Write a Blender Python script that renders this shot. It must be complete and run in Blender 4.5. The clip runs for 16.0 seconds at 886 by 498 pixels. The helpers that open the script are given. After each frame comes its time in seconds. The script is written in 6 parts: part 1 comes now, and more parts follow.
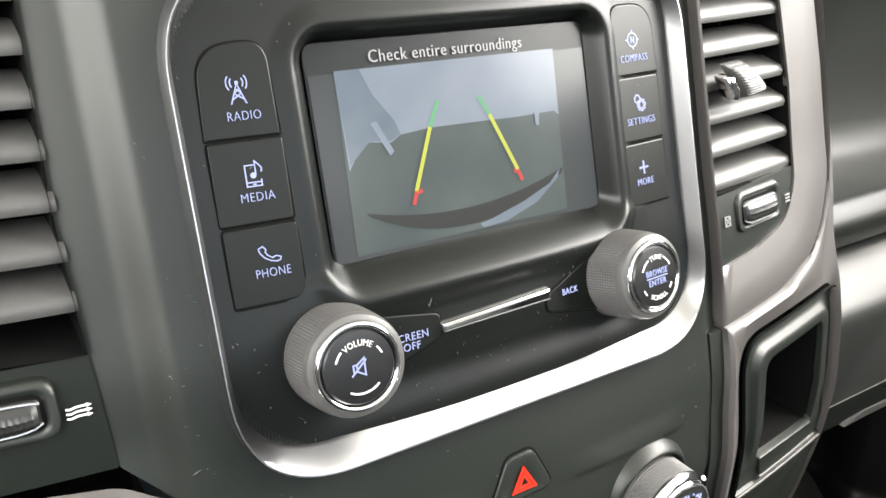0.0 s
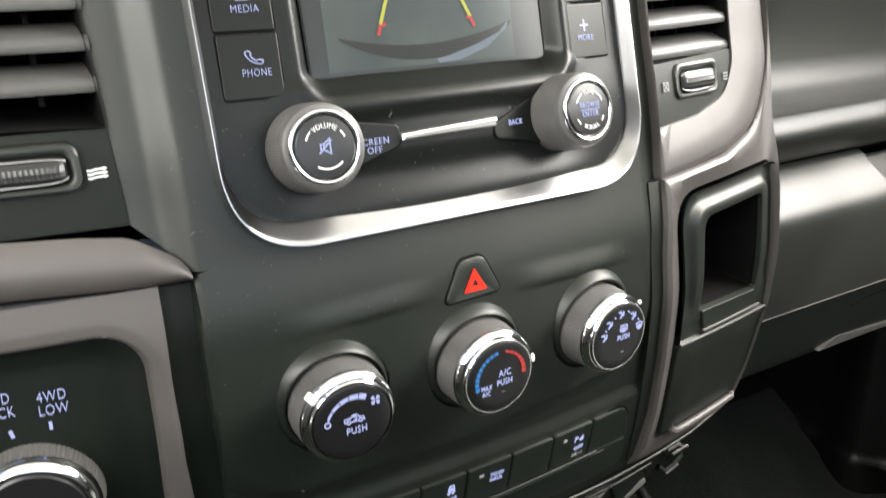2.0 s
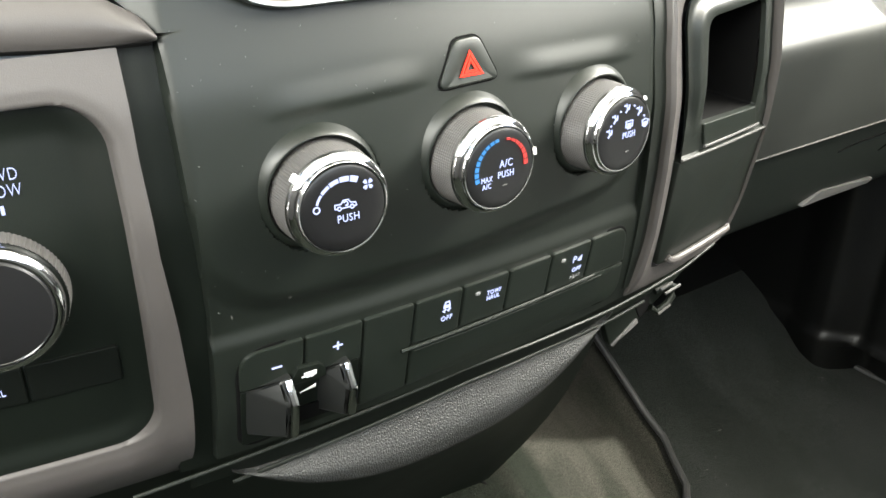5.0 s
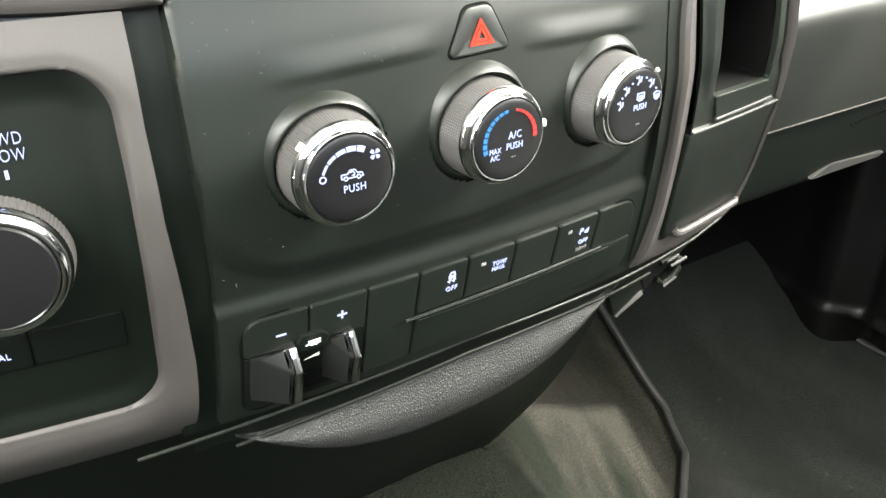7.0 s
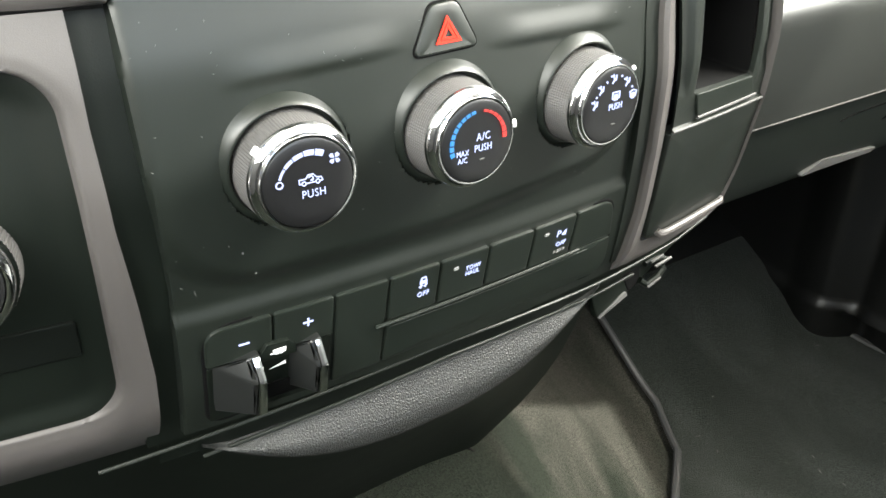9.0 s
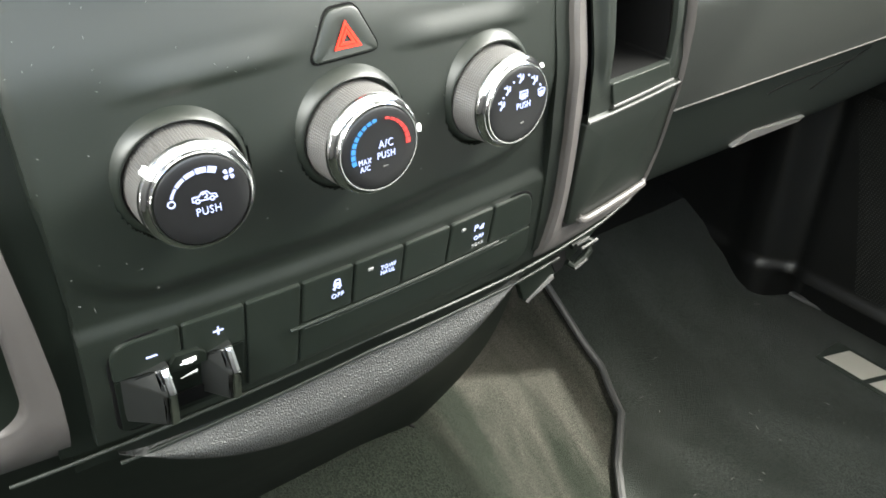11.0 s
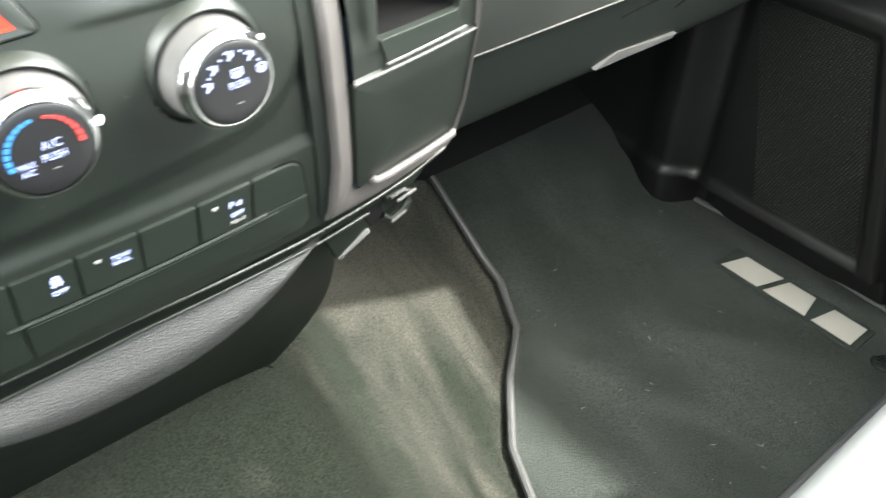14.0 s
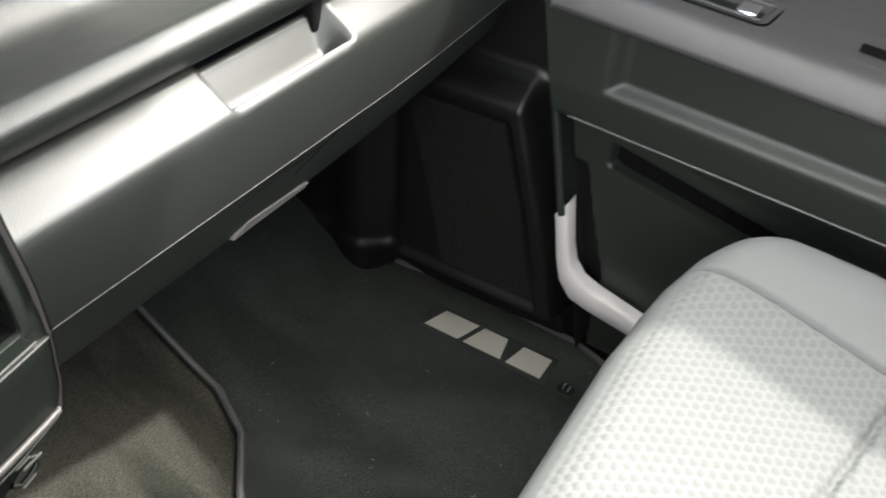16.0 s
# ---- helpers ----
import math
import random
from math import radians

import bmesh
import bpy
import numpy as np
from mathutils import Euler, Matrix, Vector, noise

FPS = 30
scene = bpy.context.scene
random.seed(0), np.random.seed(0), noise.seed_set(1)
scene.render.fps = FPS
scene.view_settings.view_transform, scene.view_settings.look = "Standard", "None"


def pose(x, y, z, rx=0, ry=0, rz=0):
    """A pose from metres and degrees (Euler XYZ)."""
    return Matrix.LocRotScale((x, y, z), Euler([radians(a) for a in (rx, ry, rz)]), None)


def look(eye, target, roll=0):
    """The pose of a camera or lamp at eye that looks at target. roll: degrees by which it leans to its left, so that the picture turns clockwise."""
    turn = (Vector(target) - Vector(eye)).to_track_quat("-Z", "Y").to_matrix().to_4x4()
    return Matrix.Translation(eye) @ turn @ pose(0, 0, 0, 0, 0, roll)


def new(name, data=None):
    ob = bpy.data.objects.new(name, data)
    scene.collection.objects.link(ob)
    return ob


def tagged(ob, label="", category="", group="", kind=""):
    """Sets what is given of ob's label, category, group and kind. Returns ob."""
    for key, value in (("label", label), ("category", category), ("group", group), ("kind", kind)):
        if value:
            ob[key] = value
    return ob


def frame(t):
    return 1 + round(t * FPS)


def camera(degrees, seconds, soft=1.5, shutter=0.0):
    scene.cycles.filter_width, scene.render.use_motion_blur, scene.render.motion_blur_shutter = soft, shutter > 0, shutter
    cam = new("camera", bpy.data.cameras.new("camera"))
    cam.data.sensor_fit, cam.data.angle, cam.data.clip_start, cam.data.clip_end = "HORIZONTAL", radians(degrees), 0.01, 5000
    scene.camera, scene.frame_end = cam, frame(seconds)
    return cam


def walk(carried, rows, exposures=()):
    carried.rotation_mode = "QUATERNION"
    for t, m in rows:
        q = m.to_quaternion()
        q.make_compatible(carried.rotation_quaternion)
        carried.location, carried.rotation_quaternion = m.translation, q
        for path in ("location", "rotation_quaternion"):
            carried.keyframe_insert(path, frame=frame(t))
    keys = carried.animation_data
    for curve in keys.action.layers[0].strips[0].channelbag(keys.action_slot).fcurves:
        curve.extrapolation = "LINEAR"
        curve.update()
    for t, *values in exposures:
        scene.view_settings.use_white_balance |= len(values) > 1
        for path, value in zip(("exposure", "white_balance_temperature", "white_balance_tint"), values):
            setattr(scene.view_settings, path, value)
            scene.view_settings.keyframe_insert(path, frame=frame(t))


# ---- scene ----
cam = camera(55.9, 16.0, shutter=0.4)
PATH = [
    (0, (-0.141, -0.15, 0.804), (0.858, 1.398, 0.029), 0.6),
    (0.5, (-0.14, -0.154, 0.803), (0.833, 1.411, 0.025), 0.5),
    (1, (-0.129, -0.176, 0.789), (0.822, 1.399, 0.005), 0.2),
    (1.5, (-0.149, -0.198, 0.775), (0.796, 1.381, -0.009), 0.1),
    (2, (-0.158, -0.22, 0.759), (0.801, 1.372, 0.019), 0.1),
    (2.5, (-0.17, -0.233, 0.726), (0.816, 1.356, 0.017), 0.3),
    (3, (-0.171, -0.226, 0.716), (0.824, 1.374, 0.045), 0.1),
    (3.5, (-0.171, -0.224, 0.713), (0.83, 1.35, -0.01), 0.1),
    (4, (-0.169, -0.221, 0.712), (0.829, 1.31, -0.099), 0.1),
    (4.5, (-0.168, -0.211, 0.707), (0.825, 1.292, -0.163), -0.2),
    (5, (-0.165, -0.209, 0.705), (0.829, 1.27, -0.202), -0.3),
    (7.5, (-0.163, -0.205, 0.707), (0.786, 1.247, -0.289), 0.5),
    (8, (-0.157, -0.204, 0.705), (0.778, 1.253, -0.297), 0.1),
    (10.5, (-0.139, -0.203, 0.713), (0.881, 1.178, -0.312), 0.9),
    (11, (-0.13, -0.205, 0.719), (0.883, 1.135, -0.367), 0.9),
    (11.5, (-0.125, -0.2, 0.716), (0.88, 1.105, -0.417), 0.8),
    (12, (-0.126, -0.203, 0.719), (0.859, 1.053, -0.487), 0.9),
    (12.5, (-0.122, -0.202, 0.719), (0.857, 1.024, -0.522), 1.0),
    (13, (-0.112, -0.202, 0.717), (0.861, 1.003, -0.548), 1.1),
    (13.5, (-0.086, -0.208, 0.722), (0.895, 0.963, -0.568), 1.7),
    (14, (-0.043, -0.221, 0.735), (0.953, 0.929, -0.564), 1.8),
    (14.5, (0.014, -0.225, 0.721), (1.07, 0.862, -0.583), 3.5),
    (15, (0.04, -0.239, 0.74), (1.192, 0.762, -0.553), 3.8),
    (15.5, (0.058, -0.245, 0.801), (1.305, 0.641, -0.487), 4.2),
    (16, (0.046, -0.261, 0.871), (1.384, 0.481, -0.417), 4.2),
]
walk(cam, [(t, look(eye, target, roll)) for t, eye, target, roll in PATH], [(0.0, 2.57, 6850, 10), (0.5, 2.57, 6860, 10), (1.0, 2.45, 6880, 10), (1.5, 2.34, 6900, 10), (2.0, 2.34, 6900, 10), (2.5, 2.44, 6950, 10), (3.0, 2.58, 6950, 9), (4.5, 3.05, 6950, 6), (8.0, 3.35, 6900, 6), (10.5, 3.42, 6750, 5), (12.5, 3.74, 6650, 5), (13.0, 3.74, 6600, 5), (14.0, 4.16, 6600, 5), (15.0, 3.9, 6600, 5), (15.5, 3.12, 6650, 8), (16.0, 2.9, 6650, 8)])


# ---- light ----
world = bpy.data.worlds.new("world")
scene.world = world
world.use_nodes = True
_wn = world.node_tree.nodes
_sky = _wn.new("ShaderNodeTexSky")
_sky.sky_type, _sky.sun_disc = "NISHITA", False
_sky.sun_elevation, _sky.sun_rotation = radians(57.2), radians(141.5)
_sky.air_density, _sky.dust_density = 1.0, 3.0
world.node_tree.links.new(_sky.outputs["Color"], _wn["Background"].inputs["Color"])
_wn["Background"].inputs["Strength"].default_value = 0.15

sun_data = bpy.data.lights.new("sun", "SUN")
sun_data.energy, sun_data.angle, sun_data.color = 1.6, radians(1.7), (1.0, 0.97, 0.93)
sun = new("sun", sun_data)
sun.matrix_world = look((0.445 + 0.405 * 3, -1.53, 3.0), (0.445, 0.0, 0.0))


def window_light(name, eye, target, wide, high, power, colour=(1.0, 1.0, 0.96)):
    """The sky's light in one of the cab's openings."""
    d = bpy.data.lights.new(name, "AREA")
    d.shape, d.size, d.size_y, d.energy, d.color = "RECTANGLE", wide, high, power, colour
    ob = new(name, d)
    ob.matrix_world = look(eye, target)
    return ob


window_light("driver_window_light", (-0.70, -0.36, 1.08), (0.0, -0.22, 1.08), 0.86, 0.42, 3.6)
window_light("windscreen_light", (0.0, 0.42, 1.12), (0.0, -0.55, 0.86), 1.25, 0.46, 3.6)
window_light("rear_window_light", (0.0, -1.19, 1.01), (0.0, 0.0, 0.75), 1.10, 0.30, 0.2)
window_light("passenger_window_light", (0.70, -0.30, 1.12), (0.0, -0.25, 1.06), 0.90, 0.34, 7.2)


# ---- materials ----
def nodes_of(name):
    m = bpy.data.materials.new(name)
    m.use_nodes = True
    nt = m.node_tree
    return m, nt, nt.nodes["Principled BSDF"], nt.nodes, nt.links


def grained(name, colour, rough=0.5, metal=0.0, grain=900.0, bump=0.15, vary=0.12, wear=14.0, spec=0.5, rough_vary=0.08, coat=0.0, stretch=(1, 1, 1), tint=(1, 1, 1)):
    """A surface with fine grain relief, and slow changes of tone and gloss."""
    m, nt, bsdf, n, l = nodes_of(name)
    tc = n.new("ShaderNodeTexCoord")
    mp = n.new("ShaderNodeMapping")
    mp.inputs["Scale"].default_value = stretch
    l.new(tc.outputs["Object"], mp.inputs["Vector"])
    fine = n.new("ShaderNodeTexNoise")
    fine.inputs["Scale"].default_value, fine.inputs["Detail"].default_value = grain, 3
    slow = n.new("ShaderNodeTexNoise")
    slow.inputs["Scale"].default_value, slow.inputs["Detail"].default_value = wear, 5
    l.new(mp.outputs[0], fine.inputs["Vector"])
    l.new(mp.outputs[0], slow.inputs["Vector"])
    ramp = n.new("ShaderNodeMix")
    ramp.data_type = "RGBA"
    lo = [c * (1 - vary) for c in colour]
    hi = [min(1, c * (1 + vary)) for c in colour]
    ramp.inputs["A"].default_value, ramp.inputs["B"].default_value = (*lo, 1), (*hi, 1)
    both = n.new("ShaderNodeMath")
    both.operation = "MULTIPLY_ADD"
    l.new(fine.outputs["Fac"], both.inputs[0])
    both.inputs[1].default_value = 0.35
    half = n.new("ShaderNodeMath")
    half.operation = "MULTIPLY"
    half.inputs[1].default_value = 0.65
    l.new(slow.outputs["Fac"], half.inputs[0])
    l.new(half.outputs[0], both.inputs[2])
    l.new(both.outputs[0], ramp.inputs["Factor"])
    l.new(ramp.outputs["Result"], bsdf.inputs["Base Color"])
    rg = n.new("ShaderNodeMapRange")
    rg.inputs["To Min"].default_value, rg.inputs["To Max"].default_value = max(0.02, rough - rough_vary), min(1, rough + rough_vary)
    l.new(slow.outputs["Fac"], rg.inputs["Value"])
    l.new(rg.outputs[0], bsdf.inputs["Roughness"])
    bsdf.inputs["Metallic"].default_value = metal
    bsdf.inputs["Specular IOR Level"].default_value = spec
    bsdf.inputs["Coat Weight"].default_value = coat
    bsdf.inputs["Specular Tint"].default_value = (*tint, 1)
    if bump:
        b = n.new("ShaderNodeBump")
        b.inputs["Strength"].default_value, b.inputs["Distance"].default_value = bump, 0.0006
        l.new(fine.outputs["Fac"], b.inputs["Height"])
        l.new(b.outputs[0], bsdf.inputs["Normal"])
    return m


def glowing(name, colour, strength=1.0, shine=0.3, drift=0.0):
    m, nt, bsdf, n, l = nodes_of(name)
    if drift:
        tc = n.new("ShaderNodeTexCoord")
        no = n.new("ShaderNodeTexNoise")
        no.inputs["Scale"].default_value, no.inputs["Detail"].default_value = 34.0, 3.5
        l.new(tc.outputs["Object"], no.inputs["Vector"])
        cr = n.new("ShaderNodeValToRGB")
        cr.color_ramp.elements[0].position, cr.color_ramp.elements[1].position = 0.30, 0.70
        cr.color_ramp.elements[0].color = (*[c * (1 - drift * f) for c, f in zip(colour, (1.25, 0.95, 0.8))], 1)
        cr.color_ramp.elements[1].color = (*[c * (1 + drift * f) for c, f in zip(colour, (1.2, 1.0, 0.75))], 1)
        l.new(no.outputs["Fac"], cr.inputs["Fac"])
        l.new(cr.outputs["Color"], bsdf.inputs["Emission Color"])
    bsdf.inputs["Base Color"].default_value = (0.02, 0.02, 0.02, 1)
    bsdf.inputs["Emission Color"].default_value = (*colour, 1)
    bsdf.inputs["Emission Strength"].default_value = strength * 0.19
    bsdf.inputs["Roughness"].default_value = shine
    bsdf.inputs["Specular IOR Level"].default_value = 0.12 if shine < 0.2 else 0.4
    return m


def leather(name, colour, scale=420.0, bump=0.7, rough=0.5, spec=0.5):
    m, nt, bsdf, n, l = nodes_of(name)
    tc = n.new("ShaderNodeTexCoord")
    v = n.new("ShaderNodeTexVoronoi")
    v.feature = "DISTANCE_TO_EDGE"
    v.inputs["Scale"].default_value = scale
    warp = n.new("ShaderNodeTexNoise")
    warp.inputs["Scale"].default_value = scale * 0.6
    add = n.new("ShaderNodeMix")
    add.data_type = "VECTOR"
    add.inputs["Factor"].default_value = 0.0016
    l.new(tc.outputs["Object"], add.inputs["A"])
    l.new(warp.outputs["Color"], add.inputs["B"])
    l.new(tc.outputs["Object"], warp.inputs["Vector"])
    l.new(add.outputs["Result"], v.inputs["Vector"])
    mr = n.new("ShaderNodeMapRange")
    mr.inputs["From Max"].default_value = 0.40
    l.new(v.outputs["Distance"], mr.inputs["Value"])
    b = n.new("ShaderNodeBump")
    b.inputs["Strength"].default_value, b.inputs["Distance"].default_value = bump, 0.0006
    l.new(mr.outputs[0], b.inputs["Height"])
    l.new(b.outputs[0], bsdf.inputs["Normal"])
    mix = n.new("ShaderNodeMix")
    mix.data_type = "RGBA"
    mix.inputs["A"].default_value = (*[c * 0.86 for c in colour], 1)
    mix.inputs["B"].default_value = (*colour, 1)
    l.new(mr.outputs[0], mix.inputs["Factor"])
    l.new(mix.outputs["Result"], bsdf.inputs["Base Color"])
    bsdf.inputs["Roughness"].default_value = rough
    bsdf.inputs["Specular IOR Level"].default_value = spec
    return m


def carpet(name, dark, light, streak=None, pile=700.0, bump=0.8, side_shade=None, sheen=0.0):
    """Cut pile: fine speckle, broad brushed streaks between two tones; the optional range paints shade across the
    tunnel into the tone.
    """
    m, nt, bsdf, n, l = nodes_of(name)
    tc = n.new("ShaderNodeTexCoord")
    mp = n.new("ShaderNodeMapping")
    mp.inputs["Scale"].default_value = streak or (1, 1, 1)
    mp.inputs["Rotation"].default_value = (0, 0, radians(22))
    l.new(tc.outputs["Object"], mp.inputs["Vector"])
    broad = n.new("ShaderNodeTexNoise")
    broad.inputs["Scale"].default_value, broad.inputs["Detail"].default_value = 9.0, 2.5
    broad.inputs["Distortion"].default_value = 0.4
    l.new(mp.outputs[0], broad.inputs["Vector"])
    fine = n.new("ShaderNodeTexNoise")
    fine.inputs["Scale"].default_value, fine.inputs["Detail"].default_value = pile, 4
    l.new(tc.outputs["Object"], fine.inputs["Vector"])
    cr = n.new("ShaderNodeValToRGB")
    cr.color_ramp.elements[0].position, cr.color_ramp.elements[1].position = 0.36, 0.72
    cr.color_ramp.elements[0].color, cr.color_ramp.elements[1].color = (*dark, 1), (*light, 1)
    if side_shade:
        # Darker towards the driver's side: its shade is put into the pile's tone.
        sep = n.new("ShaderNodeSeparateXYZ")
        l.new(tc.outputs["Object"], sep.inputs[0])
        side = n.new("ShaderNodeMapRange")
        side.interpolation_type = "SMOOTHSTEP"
        for k, v in zip(("From Min", "From Max", "To Min", "To Max"), side_shade):
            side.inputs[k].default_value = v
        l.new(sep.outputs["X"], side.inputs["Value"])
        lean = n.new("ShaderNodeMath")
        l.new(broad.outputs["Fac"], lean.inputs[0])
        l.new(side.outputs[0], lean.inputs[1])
        # Paler towards the front, to offset the glovebox's shadow in the colour.
        shadow_lift = n.new("ShaderNodeMapRange")
        shadow_lift.interpolation_type = "SMOOTHSTEP"
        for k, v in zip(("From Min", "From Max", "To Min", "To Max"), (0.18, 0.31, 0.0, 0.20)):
            shadow_lift.inputs[k].default_value = v
        l.new(sep.outputs["Y"], shadow_lift.inputs["Value"])
        lifted = n.new("ShaderNodeMath")
        l.new(lean.outputs[0], lifted.inputs[0])
        l.new(shadow_lift.outputs[0], lifted.inputs[1])
        l.new(lifted.outputs[0], cr.inputs["Fac"])
    else:
        l.new(broad.outputs["Fac"], cr.inputs["Fac"])
    sp = n.new("ShaderNodeMix")
    sp.data_type, sp.blend_type = "RGBA", "MULTIPLY"
    sp.inputs["Factor"].default_value = 1.0
    r2 = n.new("ShaderNodeValToRGB")
    r2.color_ramp.elements[0].position, r2.color_ramp.elements[1].position = 0.35, 0.65
    r2.color_ramp.elements[0].color, r2.color_ramp.elements[1].color = (0.42, 0.42, 0.42, 1), (1.62, 1.62, 1.62, 1)
    l.new(fine.outputs["Fac"], r2.inputs["Fac"])
    l.new(cr.outputs["Color"], sp.inputs["A"])
    l.new(r2.outputs["Color"], sp.inputs["B"])
    l.new(sp.outputs["Result"], bsdf.inputs["Base Color"])
    b = n.new("ShaderNodeBump")
    b.inputs["Strength"].default_value, b.inputs["Distance"].default_value = bump, 0.002
    l.new(fine.outputs["Fac"], b.inputs["Height"])
    l.new(b.outputs[0], bsdf.inputs["Normal"])
    bsdf.inputs["Roughness"].default_value = 0.95
    bsdf.inputs["Specular IOR Level"].default_value = 0.08
    bsdf.inputs["Sheen Weight"].default_value = sheen
    bsdf.inputs["Sheen Roughness"].default_value = 0.45
    return m


GREEN = (1.0, 0.985, 0.97)
M_FASCIA = grained("soft_black_plastic", (0.0064, 0.0086, 0.0067), 0.42, spec=0.46, tint=GREEN, grain=2600, bump=0.05, vary=0.12)
M_RADIO = grained("radio_black_plastic", (0.0044, 0.0052, 0.0047), 0.34, spec=0.24, grain=2600, bump=0.04, vary=0.10)
M_BUTTON = grained("button_black", (0.0036, 0.0046, 0.0039), 0.36, spec=0.22, tint=GREEN, grain=2600, bump=0.04)
M_SWITCH = grained("switch_black_plastic", (0.0078, 0.0104, 0.0082), 0.38, spec=0.45, tint=GREEN, grain=2600, bump=0.04)
# Near-black: the shade of gaps and the cubby bin is in the colour.
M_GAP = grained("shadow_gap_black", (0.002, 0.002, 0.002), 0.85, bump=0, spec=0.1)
M_BLACK = grained("matt_black_plastic", (0.0036, 0.0054, 0.0039), 0.5, spec=0.20, tint=GREEN, grain=2200, bump=0.08)
M_DULL = grained("toe_shade_black", (0.0028, 0.0031, 0.0028), 0.65, bump=0.1, spec=0.15)
M_LEVER = grained("dark_grey_lever_plastic", (0.0100, 0.0106, 0.0102), 0.38, bump=0.03, grain=2600)
M_SATIN = grained("satin_grey_trim", (0.062, 0.0565, 0.0540), 0.47, metal=0.18, grain=2800, bump=0.09, vary=0.14)
M_CHROME = grained("bright_chrome", (0.80, 0.80, 0.80), 0.07, metal=1.0, bump=0, vary=0.03, rough_vary=0.03)
M_SATCHROME = grained("satin_chrome", (0.38, 0.38, 0.385), 0.31, metal=1.0, bump=0, vary=0.05, rough_vary=0.05)
M_KNURL = grained("knurled_rubber_grey", (0.064, 0.061, 0.059), 0.44, bump=0.05, grain=2600)
M_CAP = grained("knob_cap_black", (0.0062, 0.0062, 0.0066), 0.34, bump=0.05)
M_SLAT = grained("vent_slat_grey", (0.045, 0.044, 0.042), 0.48, bump=0.12)
M_DASH = leather("grained_dash_vinyl", (0.0112, 0.0128, 0.0114), 800, 0.10, 0.47, 0.62)
M_DASHUP = leather("dull_upper_dash_vinyl", (0.0085, 0.0098, 0.0088), 700, 0.14, 0.42, 0.30)
M_DASHLOW = leather("dull_lower_dash_vinyl", (0.0165, 0.0208, 0.0172), 700, 0.22, 0.50, 0.30)
M_DOOR = leather("grained_door_plastic", (0.0150, 0.0190, 0.0155), 800, 0.15, 0.46)
M_ARMREST = leather("grey_armrest_plastic", (0.050, 0.048, 0.048), 700, 0.25, 0.42)
M_KNEE = leather("pebbled_black_vinyl", (0.0140, 0.0148, 0.0141), 780, 0.46, 0.48)
M_KICK = grained("smooth_black_kick_plastic", (0.0036, 0.0038, 0.0036), 0.40, spec=0.50, grain=2200, bump=0.08)
M_PULL = grained("grey_pull_plastic", (0.085, 0.083, 0.081), 0.5, bump=0.1)
M_SILL = grained("light_grey_sill_plastic", (0.50, 0.485, 0.49), 0.4, bump=0.1)
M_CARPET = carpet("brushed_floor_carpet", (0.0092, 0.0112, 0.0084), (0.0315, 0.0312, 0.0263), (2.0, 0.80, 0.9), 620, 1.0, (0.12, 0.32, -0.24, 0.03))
M_MAT = carpet("dark_mat_carpet", (0.0116, 0.0142, 0.0121), (0.0238, 0.0274, 0.0246), (1.2, 0.6, 1.0), 700, 1.0, sheen=0.06)
M_PIPING = grained("mat_edge_binding", (0.035, 0.036, 0.036), 0.5, bump=0.4)
M_BADGE = grained("ivory_print", (0.235, 0.225, 0.20), 0.6, bump=0.2)
M_SEAT = grained("light_grey_seat_cloth", (0.098, 0.1022, 0.1008), 0.9, grain=1500, bump=0.5, vary=0.05, spec=0.2)
M_CELL = grained("grey_knit_cells", (0.0845, 0.0882, 0.0868), 0.9, grain=1500, bump=0.5, vary=0.06, spec=0.2)
M_WHITE = glowing("lit_white_print", (0.48, 0.56, 1.0), 1.12)
M_DUST = grained("pale_dust", (0.11, 0.11, 0.106), 0.9, bump=0, vary=0.2)
M_PLAINWHITE = grained("white_print", (0.62, 0.62, 0.62), 0.5, bump=0, vary=0.02)
M_GREYPRINT = grained("grey_print", (0.20, 0.20, 0.20), 0.5, bump=0, vary=0.02)
M_BLUE = glowing("lit_blue_print", (0.02, 0.30, 0.85), 0.8)
M_REDLIT = glowing("lit_red_print", (0.90, 0.035, 0.03), 0.75)
M_RED = grained("red_print", (0.60, 0.022, 0.010), 0.5, bump=0, vary=0.05, spec=0.2)
M_GLASS = grained("screen_glass_dark", (0.012, 0.013, 0.014), 0.30, spec=0.15, bump=0, vary=0.05, rough_vary=0.03)
M_SHELL = grained("cab_headliner_grey", (0.62, 0.61, 0.59), 0.9, bump=0.2)
M_SHELLDARK = grained("cab_trim_dark", (0.03, 0.03, 0.03), 0.7, bump=0.2)


# ---- building helpers ----
Z_AT = (0.46, 0.50, 0.52, 0.54, 0.57, 0.60, 0.634, 0.654, 0.69, 0.708, 0.82)
Y_AT = (0.045, 0.032, 0.027, 0.023, 0.018, 0.016, 0.020, 0.026, 0.035, 0.041, 0.073)
_zs = np.linspace(0.40, 0.86, 921)
_raw = np.interp(_zs, Z_AT, Y_AT)
_raw[_zs < 0.46] = 0.045 + (0.46 - _zs[_zs < 0.46]) * 0.45
_ker = np.exp(-0.5 * (np.arange(-30, 31) / 10.0) ** 2)
_sm = np.convolve(np.pad(_raw, 30, mode="edge"), _ker / _ker.sum(), mode="valid")


def face_y(x, z):
    """The centre stack's front: nearly upright, bowed across."""
    return float(np.interp(z, _zs, _sm)) + 0.5 * x * x


def on_face(x, z, off=0.0):
    """A place on the front, off metres behind it (minus: proud of it)."""
    return Vector((x, face_y(x, z) + off, z))


